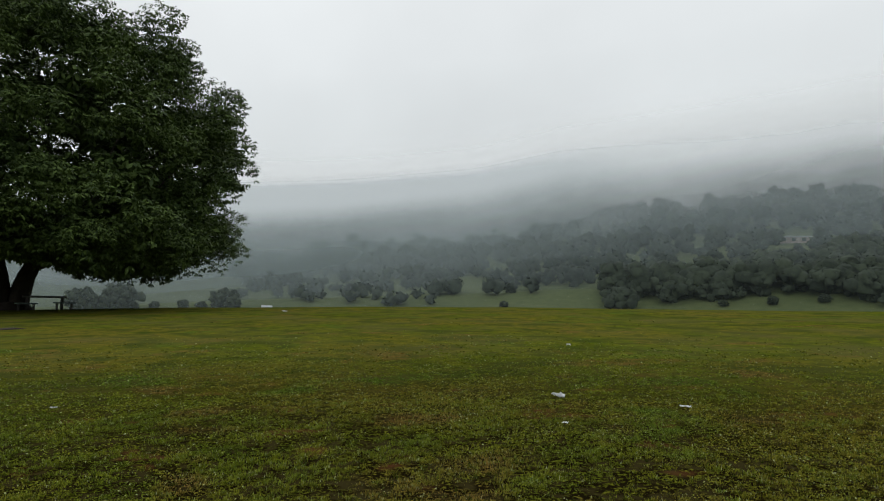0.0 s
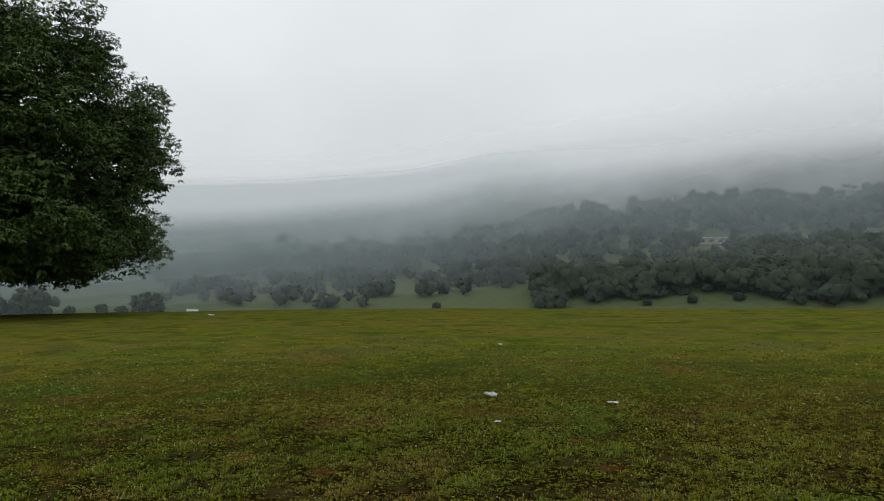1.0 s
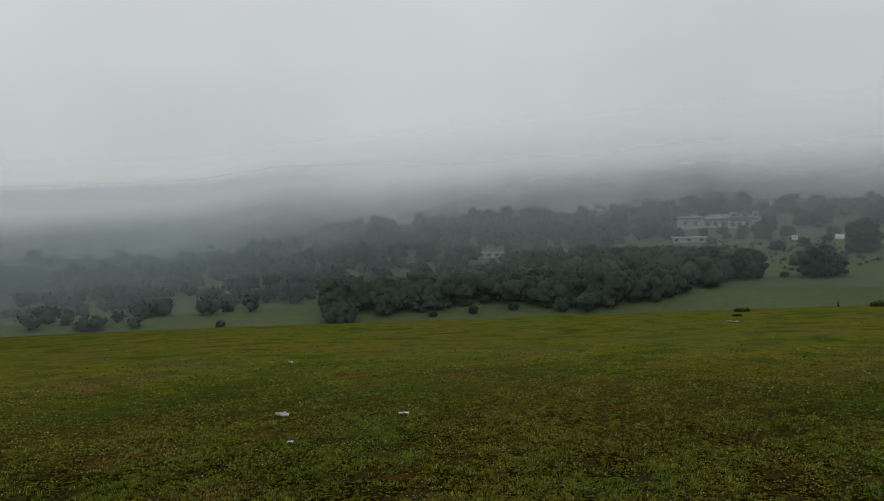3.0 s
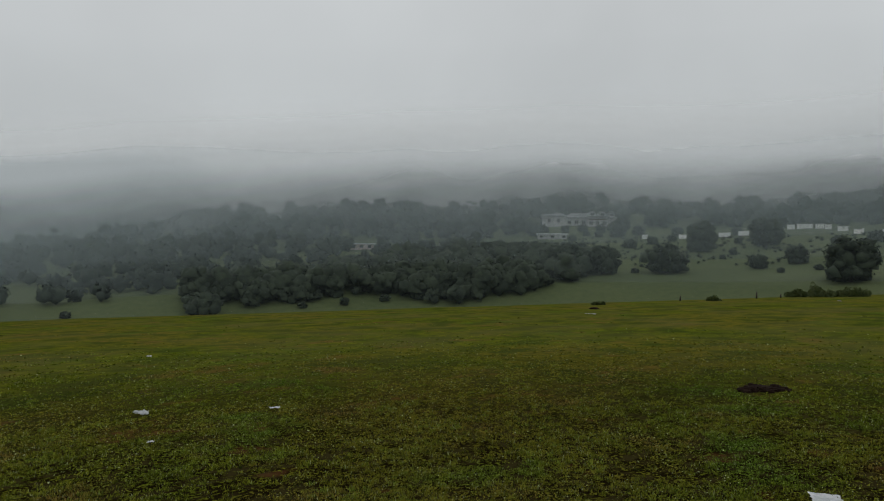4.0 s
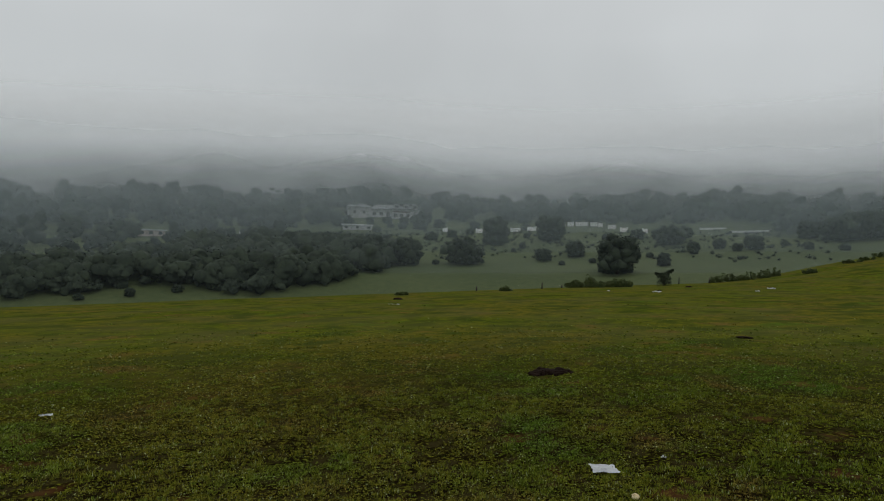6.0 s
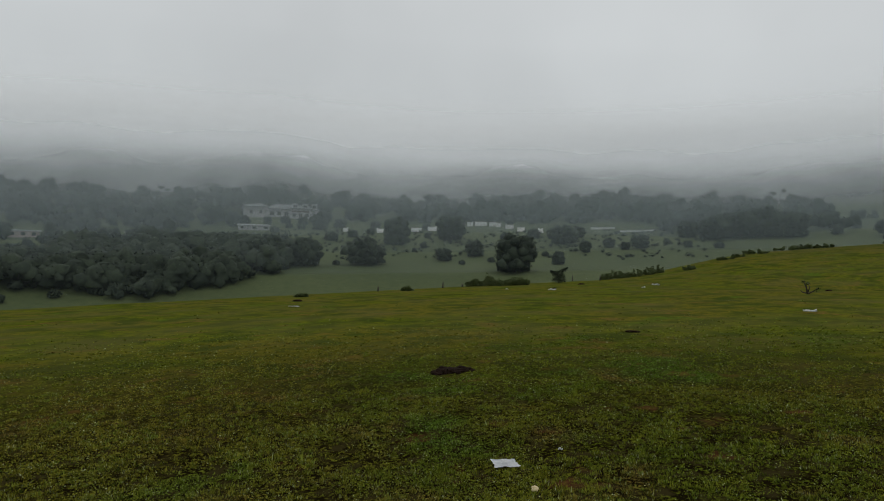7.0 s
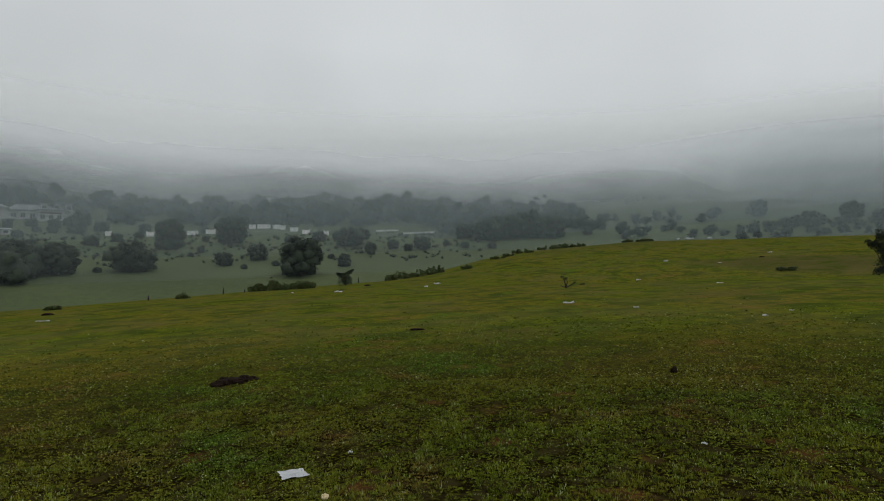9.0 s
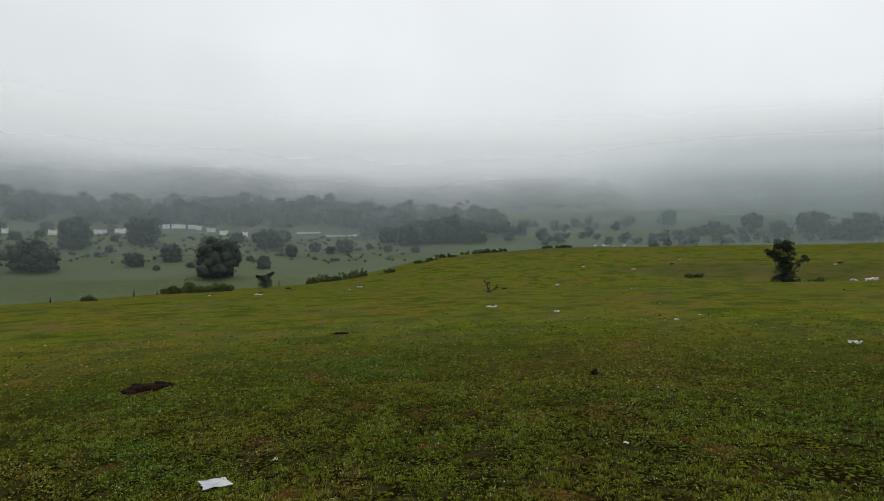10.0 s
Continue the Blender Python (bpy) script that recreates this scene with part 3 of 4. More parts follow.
# low scrub dotted over the pasture slope
kb, ke = rg.uniform(47, 84, 420), 2.4 + 2.75 * rg.uniform(0, 1, 420) ** 0.6
feet = [meets(b, e, 110) for b, e in zip(kb, ke)]
sc = np.array([[f.x, f.y, f.z + 0.25] for f in feet])
sr = 0.14 + 0.75 * rg.random(len(sc)) ** 3
p, o = clump_points(rg, sc, sr * 1.15, 44, 0.7, 0.3)
bv, bf = blobs(rg, sc, sr * 0.65, 0.8, 0.25)
tagged(new("pasture_scrub", foliage_mesh("pasture_scrub", leaf_quads(rg, p, o, 0.26, 0.18), bv, bf, field_leaf, o + np.array([0, 0, 0.4]), np.repeat(sc, 12, axis=0))),
       "low dark scrub dotted over the far pasture", "scrub", kind="stuff")

# ---------------------------------------------------------------- buildings on the far slope
plaster = material("weathered_white_plaster", (0.28, 0.28, 0.275), (0.40, 0.40, 0.39), 0.6, 0.85, 6, 0.1, 6)
slate = material("grey_roof_sheet", (0.15, 0.16, 0.165), (0.23, 0.24, 0.245), 0.7, 0.6, 5, 0.1, 5)
frame_white = material("white_window_frame", (0.28, 0.29, 0.28), (0.40, 0.40, 0.39), 1, 0.5, 3, 0, 20)
maroon = material("dull_red_trim", (0.10, 0.075, 0.065), (0.14, 0.105, 0.095), 1, 0.7, 3, 0, 8)
pink_wash = material("faded_pink_wash", (0.36, 0.27, 0.24), (0.50, 0.40, 0.36), 0.7, 0.85, 5, 0, 6)
pane_dark = bpy.data.materials.new("dark_window_glass")
pane_dark.use_nodes = True
pane_dark.node_tree.nodes["Principled BSDF"].inputs["Base Color"].default_value = (0.03, 0.035, 0.04, 1)
pane_dark.node_tree.nodes["Principled BSDF"].inputs["Roughness"].default_value = 0.08


def block(bm, x0, y0, z0, x1, y1, z1, bevel=0.0):
    r = bmesh.ops.create_cube(bm, size=1, matrix=Matrix.LocRotScale(((x0 + x1) / 2, (y0 + y1) / 2, (z0 + z1) / 2), None, (abs(x1 - x0), abs(y1 - y0), abs(z1 - z0))))
    if bevel:
        bmesh.ops.bevel(bm, geom=list({e for v in r["verts"] for e in v.link_edges}), offset=bevel, segments=2, affect="EDGES")


def hip_roof(bm, x0, y0, x1, y1, z, rise, over=0.4, hip=2.0):
    x0, y0, x1, y1 = x0 - over, y0 - over, x1 + over, y1 + over
    ym = (y0 + y1) / 2
    a = [bm.verts.new(q) for q in ((x0, y0, z), (x1, y0, z), (x1, y1, z), (x0, y1, z))]
    u = [bm.verts.new(q) for q in ((x0, y0, z + 0.15), (x1, y0, z + 0.15), (x1, y1, z + 0.15), (x0, y1, z + 0.15))]
    r0, r1 = bm.verts.new((x0 + hip, ym, z + rise)), bm.verts.new((x1 - hip, ym, z + rise))
    bm.faces.new(a[::-1])
    for i in range(4):
        bm.faces.new((a[i], a[(i + 1) % 4], u[(i + 1) % 4], u[i]))
    bm.faces.new((u[0], u[1], r1, r0))
    bm.faces.new((u[1], u[2], r1))
    bm.faces.new((u[2], u[3], r0, r1))
    bm.faces.new((u[3], u[0], r0))


def window(parent, x, y, z, w, h):
    """A framed window set proud of a front wall that faces -y."""
    bm = bmesh.new()
    for q in ((x - w / 2, x - w / 2 + 0.12), (x - 0.05, x + 0.05), (x + w / 2 - 0.12, x + w / 2)):
        block(bm, q[0], y - 0.08, z, q[1], y + 0.05, z + h)
    for q in (z, z + h - 0.12):
        block(bm, x - w / 2 + 0.13, y - 0.078, q, x + w / 2 - 0.13, y + 0.05, q + 0.12)
    win = part("window", bm, frame_white, parent)
    bm = bmesh.new()
    block(bm, x - w / 2 + 0.05, y - 0.03, z + 0.05, x + w / 2 - 0.05, y + 0.03, z + h - 0.05)
    part("pane", bm, pane_dark, win)


def slope_house():
    """Long house: a white end block, a low link under one roof, and a taller block with dormers."""
    ob = tagged(new("house"), "long pale house with grey hipped roofs and dormers on hillside", "house")
    walls = ((-12.0, -0.8, -4.6, 6.5, 3.1, 1.7), (-4.6, 0.6, 11.8, 6.0, 2.7, 2.0), (2.6, -0.5, 9.0, 5.0, 3.0, 1.2))
    for x0, y0, x1, y1, h, rise in walls:
        bm = bmesh.new()
        block(bm, x0, y0, -2.5, x1, y1, h)
        part("wall", bm, plaster, ob)
        bm = bmesh.new()
        hip_roof(bm, x0, y0, x1, y1, h + 0.004, rise, 0.5, 2.8)
        part("roof", bm, slate, ob)
    for x in (-9.8, -6.8):
        window(ob, x, -0.8, 0.9, 1.1, 1.3)
    for x in (-3.2, -0.9, 1.4):
        window(ob, x, 0.6, 0.6, 1.4, 1.4)
    for x in (3.7, 5.8, 7.9):
        window(ob, x, -0.5, 0.3, 1.3, 1.3)
    # dormers in the roof
    for x in (4.2, 7.4, 10.4):
        bm = bmesh.new()
        block(bm, x - 0.95, 0.3, 2.9, x + 0.95, 3.0, 4.6)
        d = part("dormer", bm, plaster, ob)
        bm = bmesh.new()
        hip_roof(bm, x - 0.95, 0.3, x + 0.95, 3.0, 4.604, 0.5, 0.2, 0.8)
        part("dormer_roof", bm, slate, d)
        window(ob, x, 0.3, 3.3, 1.3, 1.1)
    for x, y, h in ((-11.85, -0.8, 3.1), (-4.75, -0.8, 3.1), (2.75, -0.5, 3.0), (8.85, -0.5, 3.0), (11.6, 0.6, 2.7)):
        bm = bmesh.new()
        block(bm, x - 0.22, y - 0.14, -1.0, x + 0.22, y - 0.003, h)
        part("pilaster", bm, frame_white, ob)
    bm = bmesh.new()
    block(bm, 3.0, -0.62, 1.9, 8.6, -0.505, 2.3)
    part("trim", bm, maroon, ob)
    return ob


def faces_eye(ob, foot, twist=0.0):
    """Stands ob on foot with its front turned to the meadow."""
    a = -math.degrees(math.atan2(foot.x, foot.y))
    ob.matrix_world = pose(foot.x, foot.y, foot.z, 0, 0, a + twist)


faces_eye(slope_house(), meets(47.4, 6.2, 110), 6)


def low_shed(name, label, wall_mat, w, d, h, roof_mat, over=0.5, rise=0.35):
    ob = tagged(new(name), label, "shed")
    bm = bmesh.new()
    block(bm, -w / 2, 0, -1.5, w / 2, d, h)
    part("wall", bm, wall_mat, ob)
    bm = bmesh.new()
    v = [bm.verts.new(q) for q in ((-w / 2 - over, -over, h + 0.004), (w / 2 + over, -over, h + 0.004), (w / 2 + over, d + over, h + rise), (-w / 2 - over, d + over, h + rise))]
    f = bm.faces.new(v)
    e = bmesh.ops.extrude_face_region(bm, geom=[f])
    bmesh.ops.translate(bm, verts=[q for q in e["geom"] if isinstance(q, bmesh.types.BMVert)], vec=(0, 0, 0.18))
    part("roof", bm, roof_mat, ob)
    for x in np.linspace(-w / 2 + 1.0, w / 2 - 1.0, 3):
        bm = bmesh.new()
        block(bm, x - 0.45, -0.04, 0.5, x + 0.45, 0.05, min(h - 0.2, 1.5))
        part("opening", bm, pane_dark, ob)
    return ob


pale_sheet = material("pale_roof_sheet", (0.26, 0.27, 0.27), (0.40, 0.41, 0.41), 0.6, 0.6, 5, 0, 5)
faces_eye(low_shed("low_outbuilding", "low pale outbuilding with sheet roof below the house", plaster, 8.6, 4, 1.3, pale_sheet, 0.4, 0.7), meets(45.1, 5.05, 110), 3)
faces_eye(low_shed("roadside_shed", "small pale pink shed with a flat roof in a clearing", pink_wash, 6.4, 4, 1.5, pale_sheet, 0.6, 0.5), meets(28.4, 3.85, 110), -4)
faces_eye(low_shed("greenhouse", "low white shed far off at the valley edge", pale_sheet, 1.7, 3, 0.35, pale_sheet, 0.1, 0.2), meets(-14.8, -3.35, 100), 0)
faces_eye(low_shed("hilltop_hut", "small pale hut on the far misty hill", plaster, 3.5, 3, 1.4, pale_sheet, 0.2, 0.3), meets(117.8, 4.55, 110), 0)

# boundary wall of separate whitewashed panels: bearing, width in degrees, rise of the top
WALL = [(52.8, 0.35, 5.42), (55.8, 0.5, 5.38), (59.0, 0.8, 5.5), (60.4, 0.7, 5.6), (61.2, 0.45, 5.66), (63.0, 0.55, 5.95), (63.75, 0.45, 6.0),
        (64.7, 1.0, 6.03), (65.7, 0.5, 6.0), (66.25, 0.35, 5.92), (67.2, 0.6, 5.76), (68.2, 0.55, 5.52), (69.9, 0.35, 5.4),
        (75.2, 1.9, 5.42), (78.0, 2.8, 5.14), (36.2, 1.9, 4.58), (37.9, 0.5, 4.8)]
whitewash = material("whitewash", (0.62, 0.63, 0.61), (0.80, 0.80, 0.78), 0.5, 0.8, 5, 0.1, 5)
wall_thing = tagged(new("boundary_wall"), "broken whitewashed boundary wall along a hillside lane", "wall")
for i, (b, w, top) in enumerate(WALL):
    foot = meets(b, top - (0.34 if b < 73 else 0.14), 110)
    rr = math.hypot(foot.x, foot.y)
    wide, tall = rr * radians(w), rr * (math.tan(radians(top)) - math.tan(radians(top - (0.34 if b < 73 else 0.14))))
    bm = bmesh.new()
    block(bm, -wide / 2, -0.12, -1.0, wide / 2, 0.12, tall - 0.1, 0.02)
    for q in (-1, 1):
        block(bm, q * wide / 2 - 0.16, -0.2, -1.0, q * wide / 2 + 0.16, 0.2, tall + 0.12 + 0.1 * math.sin(i * 2.3 + q), 0.03)
    block(bm, -wide / 2 - 0.05, -0.18, tall - 0.096, wide / 2 + 0.05, 0.18, tall, 0.02)
    ob = part("wall_panel", bm, whitewash, wall_thing)
    ob.matrix_world = pose(foot.x, foot.y, foot.z, 0, 0, -b + (8 if i % 2 else -6))


# ---------------------------------------------------------------- the great tree and its picnic place
def great_tree(foot):
    rg = np.random.default_rng(21)
    ob = tagged(new("great_tree"), "huge old broad-crowned tree with forked trunk and dark leaves", "tree")
    ob.location = foot
    away = math.atan2(foot.x, foot.y)
    side = Vector((math.cos(away), -math.sin(away), 0))
    deep = Vector((math.sin(away), math.cos(away), 0))
    bm = bmesh.new()
    tube(bm, [Vector((0, 0, -0.4)) + side * 0.2, Vector((0, 0, 0.1)) + side * 0.2, Vector((0, 0, 0.55)) + side * 0.15], [1.7, 1.25, 0.85], 14)
    part("trunk", bm, bark, ob)
    stems = ((-0.40, -0.55, -0.8, 0.66), (0.70, 1.0, 1.7, 0.62))
    for a0, a1, a2, thick in stems:
        bm = bmesh.new()
        tube(bm, [side * a0 * 0.75 + Vector((0, 0, 0.1)), side * a0 + Vector((0, 0, 0.9)), side * a1 + Vector((0, 0, 2.2)), side * a2 + Vector((0, 0, 3.8))],
             [thick * 1.25, thick, thick * 0.86, thick * 0.7], 12)
        part("stem", bm, bark, ob)
    for i in range(10):
        a = i * 2 * math.pi / 10 + 0.25
        lean = (side * math.cos(a) + deep * math.sin(a))
        reach, up = 6.0 + 4.0 * rg.random(), 5 + 6 * rg.random()
        start = side * (1.5 if math.cos(a) > 0 else -1.0) + Vector((0, 0, 2.9))
        pts = [start, start + lean * reach * 0.3 + Vector((0, 0, 1.2)), start + lean * reach * 0.65 + Vector((0, 0, 1.6 + up * 0.4)),
               start + lean * reach + Vector((0, 0, 2 + up))]
        bm = bmesh.new()
        tube(bm, pts, [0.36, 0.26, 0.16, 0.05], 9)
        part("limb", bm, bark, ob)

    # crown: leafy boughs on a broad rounded-square dome, flat below, with gaps between them
    def dome(k, low, high, wobble):
        d = unit(rg.normal(0, 1, (k, 3)))
        n = np.where(d[:, 2] > 0, 2.7, 4.5)
        tall = np.where(d[:, 2] > 0, 11.6, 6.2)
        ext = (np.abs(d[:, 0] / 14.0) ** n + np.abs(d[:, 1] / 14.0) ** n + np.abs(d[:, 2] / tall) ** n) ** (-1 / n)
        bulge = 0.95 + wobble * (np.sin(d[:, 0] * 6 + 1) * np.sin(d[:, 1] * 5 + d[:, 2] * 6) + 0.6 * rg.normal(0, 1, k))
        c = d * (ext * np.clip(bulge, 0.7, 1.02) * rg.uniform(low, high, k))[:, None] + np.array([0, 0, 8.3])
        right = c[:, 0] * side.x + c[:, 1] * side.y
        c[:, 2] = np.maximum(c[:, 2], 3.0 + 0.5 * rg.random(k) - 0.5 * smooth(3, 8, right) + 0.6 * smooth(10, 13, right))
        keep = ~((np.abs(right - 5.6) < 0.55) & (c[:, 2] > 17.0))
        return c[keep]

    def boughs(c, low, high, per, flat, shell, leaf):
        """Rosettes of drooping pointed leaflets over the upper and outer skin of every bough."""
        p, o = clump_points(rg, c, rg.uniform(low, high, len(c)), per, flat, shell)
        rt, dp = p[:, 0] * side.x + p[:, 1] * side.y, p[:, 0] * deep.x + p[:, 1] * deep.y
        rim = 2.2 + 0.6 * rg.random(len(p)) - 0.5 * smooth(3, 8, rt) + 0.5 * smooth(10, 13, rt)
        ok = p[:, 2] > rim + (1 - smooth(0.9, 3.0, np.abs(rt - 0.6))) * (0.5 + 0.9 * smooth(-12, 2, dp))
        p, o = p[ok], o[ok]
        k = len(p)
        fan = rg.uniform(0, 2 * math.pi, (k, 1)) + np.arange(6) * (2 * math.pi / 6)
        ray = np.stack([np.cos(fan), np.sin(fan), rg.normal(-0.1, 0.25, (k, 6))], -1) + 0.45 * o[:, None, :]
        at = np.repeat(p[:, None, :], 6, axis=1) + unit(ray) * 0.05
        axis = unit(ray + rg.normal(0, 0.25, ray.shape) - np.array([0, 0, 0.6]))
        wide = unit(np.cross(axis, np.array([0, 0, 1.0]) + 0.5 * o[:, None, :] + rg.normal(0, 0.6, ray.shape)))
        ln, wd = leaf * rg.uniform(0.7, 1.25, (k, 6, 1)), leaf * 0.42 * rg.uniform(0.8, 1.2, (k, 6, 1))
        sag = np.array([0, 0, 1.0]) * ln * 0.12
        v = np.stack([at, at + axis * ln * 0.5 + wide * wd * 0.5 - sag * 0.3, at + axis * ln - sag, at + axis * ln * 0.5 - wide * wd * 0.5 - sag * 0.3], 2)
        return v.reshape(-1, 3)

    skin = dome(760, 0.84, 1.0, 0.07)
    heart = dome(600, 0.45, 0.9, 0.03)
    heart = heart[heart[:, 2] < 7 + 12 * rg.random(len(heart))]
    leaves = np.concatenate([boughs(skin, 0.8, 1.8, 92, 0.8, 0.5, 0.24), boughs(heart, 1.2, 2.2, 30, 0.8, 0.2, 0.50)])
    crown = new("crown", quads_mesh("crown", leaves, tree_leaf))
    crown.parent = ob
    tagged(crown, kind="stuff")
    return ob


tree_foot = meets(-33.6, -3.7)
great_tree(tree_foot)

old_wood = material("weathered_dark_wood", (0.030, 0.028, 0.026), (0.085, 0.078, 0.068), 2, 0.8, 6, 0.4, 25)
old_wood_top = material("wet_painted_wood", (0.055, 0.080, 0.075), (0.10, 0.135, 0.125), 2, 0.55, 6, 0.3, 25)


def trestle(name, label, category, length, depth, top, thick, boards):
    ob = tagged(new(name), label, category)
    gap = 0.02
    w = (depth - gap * (boards - 1)) / boards
    for i in range(boards):
        bm = bmesh.new()
        y = -depth / 2 + i * (w + gap)
        block(bm, -length / 2, y, top - thick, length / 2, y + w, top, 0.006)
        part("board", bm, old_wood_top if category == "bench" else old_wood, ob)
    for x in (-length / 2 + 0.22, length / 2 - 0.22):
        for y in (-depth / 2 + 0.07, depth / 2 - 0.07):
            bm = bmesh.new()
            block(bm, x - 0.06, y - 0.06, -0.1, x + 0.06, y + 0.06, top - thick - 0.003, 0.006)
            part("leg", bm, old_wood, ob)
        bm = bmesh.new()
        block(bm, x - 0.03, -depth / 2 + 0.12, top - thick - 0.11, x + 0.03, depth / 2 - 0.12, top - thick - 0.004, 0.005)
        part("rail", bm, old_wood, ob)
    return ob


def stand(ob, bearing, r, turn, drop=0.0):
    s = spot(bearing, r, -drop)
    ob.matrix_world = pose(s.x, s.y, s.z, 0, 0, turn - bearing)
    return ob


r_table = math.hypot(tree_foot.x, tree_foot.y) - 1.0
stand(trestle("picnic_table", "weathered dark plank picnic table under the great tree", "table", 2.4, 0.9, 0.86, 0.09, 5), -31.15, r_table, 3)
stand(trestle("bench", "weathered plank bench beside the picnic table", "bench", 1.25, 0.36, 0.46, 0.08, 2), -29.85, r_table - 1.1, 3)
stand(trestle("bench", "weathered plank bench near the tree trunk", "bench", 1.25, 0.36, 0.46, 0.08, 2), -32.3, r_table - 1.1, 3)


# ---------------------------------------------------------------- shrubs on the meadow
def shrub(name, label, seed, stems, mat, leaf, per, group="", droop=0.3):
    """Stems are lines of points with clumps of leaves of a given size at their ends."""
    rg = np.random.default_rng(seed)
    ob = tagged(new(name), label, "shrub", group)
    cs, rs = [], []
    for pts, thick, balls in stems:
        bm = bmesh.new()
        tube(bm, [Vector(q) for q in pts], list(np.linspace(thick, thick * 0.35, len(pts))), 6)
        part("stem", bm, bark, ob)
        for x, y, z, r in balls:
            cs.append((x, y, z))
            rs.append(r)
    if cs:
        p, o = clump_points(rg, np.array(cs), np.array(rs), per, 0.85, 0.25)
        p[:, 2] = np.maximum(p[:, 2], 0.02)
        f = new("foliage", quads_mesh("foliage", leaf_quads(rg, p, o, leaf, leaf * 0.5, droop), mat))
        f.parent = ob
        tagged(f, kind="stuff")
    return ob


rq = np.random.default_rng(3)


def bushy(h, w, balls, thin=0.02, low=0.1):
    """Stems fanning out to balls of leaves within a width and height."""
    out = []
    for i in range(balls):
        x, y, z = rq.uniform(-w / 2, w / 2), rq.uniform(-w / 3, w / 3), h * (low + (0.85 - low) * rq.random() ** 1.3)
        x *= 0.55 + 0.5 * z / h
        out.append((((x * 0.15, y * 0.15, -0.1), (x * 0.5, y * 0.5, z * 0.6), (x, y, z)), thin, [(x, y, z, h * rq.uniform(0.12, 0.22))]))
    return out


def ragged(h, w, n):
    """Stems to many uneven balls of leaves, narrow at the waist and lobed above."""
    out = []
    for i in range(n):
        z = h * rq.uniform(0.03, 0.97)
        wide = w * (0.36 + 0.14 * math.sin(z / h * 9 + 0.5) - 0.12 * max(0, z / h - 0.75) * 4)
        x, y = rq.uniform(-wide, wide), rq.uniform(-wide, wide) * 0.7
        out.append((((x * 0.1, y * 0.1, -0.1), (x * 0.4, y * 0.4, z * 0.65), (x, y, z)), 0.018, [(x, y, z, rq.uniform(0.14, 0.27))]))
    return out


def tufted(h, w, n):
    """Upright leafy shoots of uneven height standing close together."""
    out = []
    for i in range(n):
        x, y = rq.uniform(-w / 2, w / 2), rq.uniform(-w / 4, w / 4)
        top = h * (0.22 + 0.78 * rq.random() ** 1.4) * (1 - 0.5 * abs(2 * x / w) ** 2)
        lean = rq.uniform(-0.15, 0.15)
        out.append((((x, y, -0.08), (x + lean * 0.4, y, top * 0.5), (x + lean, y, top)), 0.010,
                    [(x + lean * q, y, top * q, 0.10 + 0.05 * rq.random()) for q in (0.15, 0.45, 0.7, 0.95)]))
    return out


stand(shrub("bush", "ragged dark green bush alone on the rising meadow", 4, ragged(2.45, 1.45, 50) +
            [(((0, 0, -0.1), (0, 0, 0.3), (0, 0, 0.8)), 0.06, [(-0.45, 0, 0.2, 0.32), (0.45, 0.1, 0.2, 0.34), (0, -0.1, 0.25, 0.36), (-0.3, 0, 0.6, 0.38), (0.35, 0, 0.65, 0.36), (0, 0, 1.0, 0.4)]),
             (((0.2, 0, 0.2), (0.6, 0, 0.9), (1.05, 0, 1.45)), 0.03, [(1.05, 0, 1.45, 0.16), (1.15, 0, 1.3, 0.12), (0.8, 0, 1.2, 0.2), (0.6, 0, 1.0, 0.22)]),
             (((-0.1, 0, 0.2), (-0.45, 0, 1.2), (-0.85, 0, 1.95)), 0.03, [(-0.85, 0, 1.9, 0.16), (-0.6, 0, 1.75, 0.2), (-0.4, 0, 1.5, 0.22), (-0.75, 0, 1.7, 0.14)]),
             (((0, 0, 0.2), (0.2, 0, 1.2), (0.3, 0, 2.0)), 0.03, [(0.3, 0, 2.0, 0.25), (0.1, 0, 1.8, 0.25)])],
            field_leaf, 0.085, 150), 114.2, 42.5, 0)
stand(shrub("low_bush", "low grass-like bush spreading beside the larger bush", 14, bushy(0.35, 1.3, 10, 0.01), shrub_leaf, 0.10, 60), 116.2, 42, 0)
stand(shrub("forked_shrub", "dark forked shrub with two leafy horns at the meadow's edge", 5,
            [(((0, 0, -0.1), (0.02, 0, 0.4), (0, 0, 0.75)), 0.06, [(0, 0, 0.3, 0.42), (0.08, 0, 0.65, 0.42), (-0.25, 0, 0.18, 0.36), (0.3, 0, 0.15, 0.34), (-0.2, 0, 0.55, 0.36), (0.28, 0, 0.45, 0.32)]),
             (((0, 0, 0.6), (-0.25, 0, 0.85), (-0.5, 0, 0.95)), 0.035, [(-0.2, 0, 0.85, 0.24), (-0.42, 0, 0.9, 0.17), (-0.6, 0, 0.98, 0.1)]),
             (((0, 0, 0.6), (0.3, 0, 0.98), (0.66, 0, 1.22)), 0.035, [(0.2, 0, 0.92, 0.26), (0.45, 0, 1.1, 0.18), (0.66, 0, 1.24, 0.11)])],
            field_leaf, 0.09, 230), 71.3, 56.5, 0)
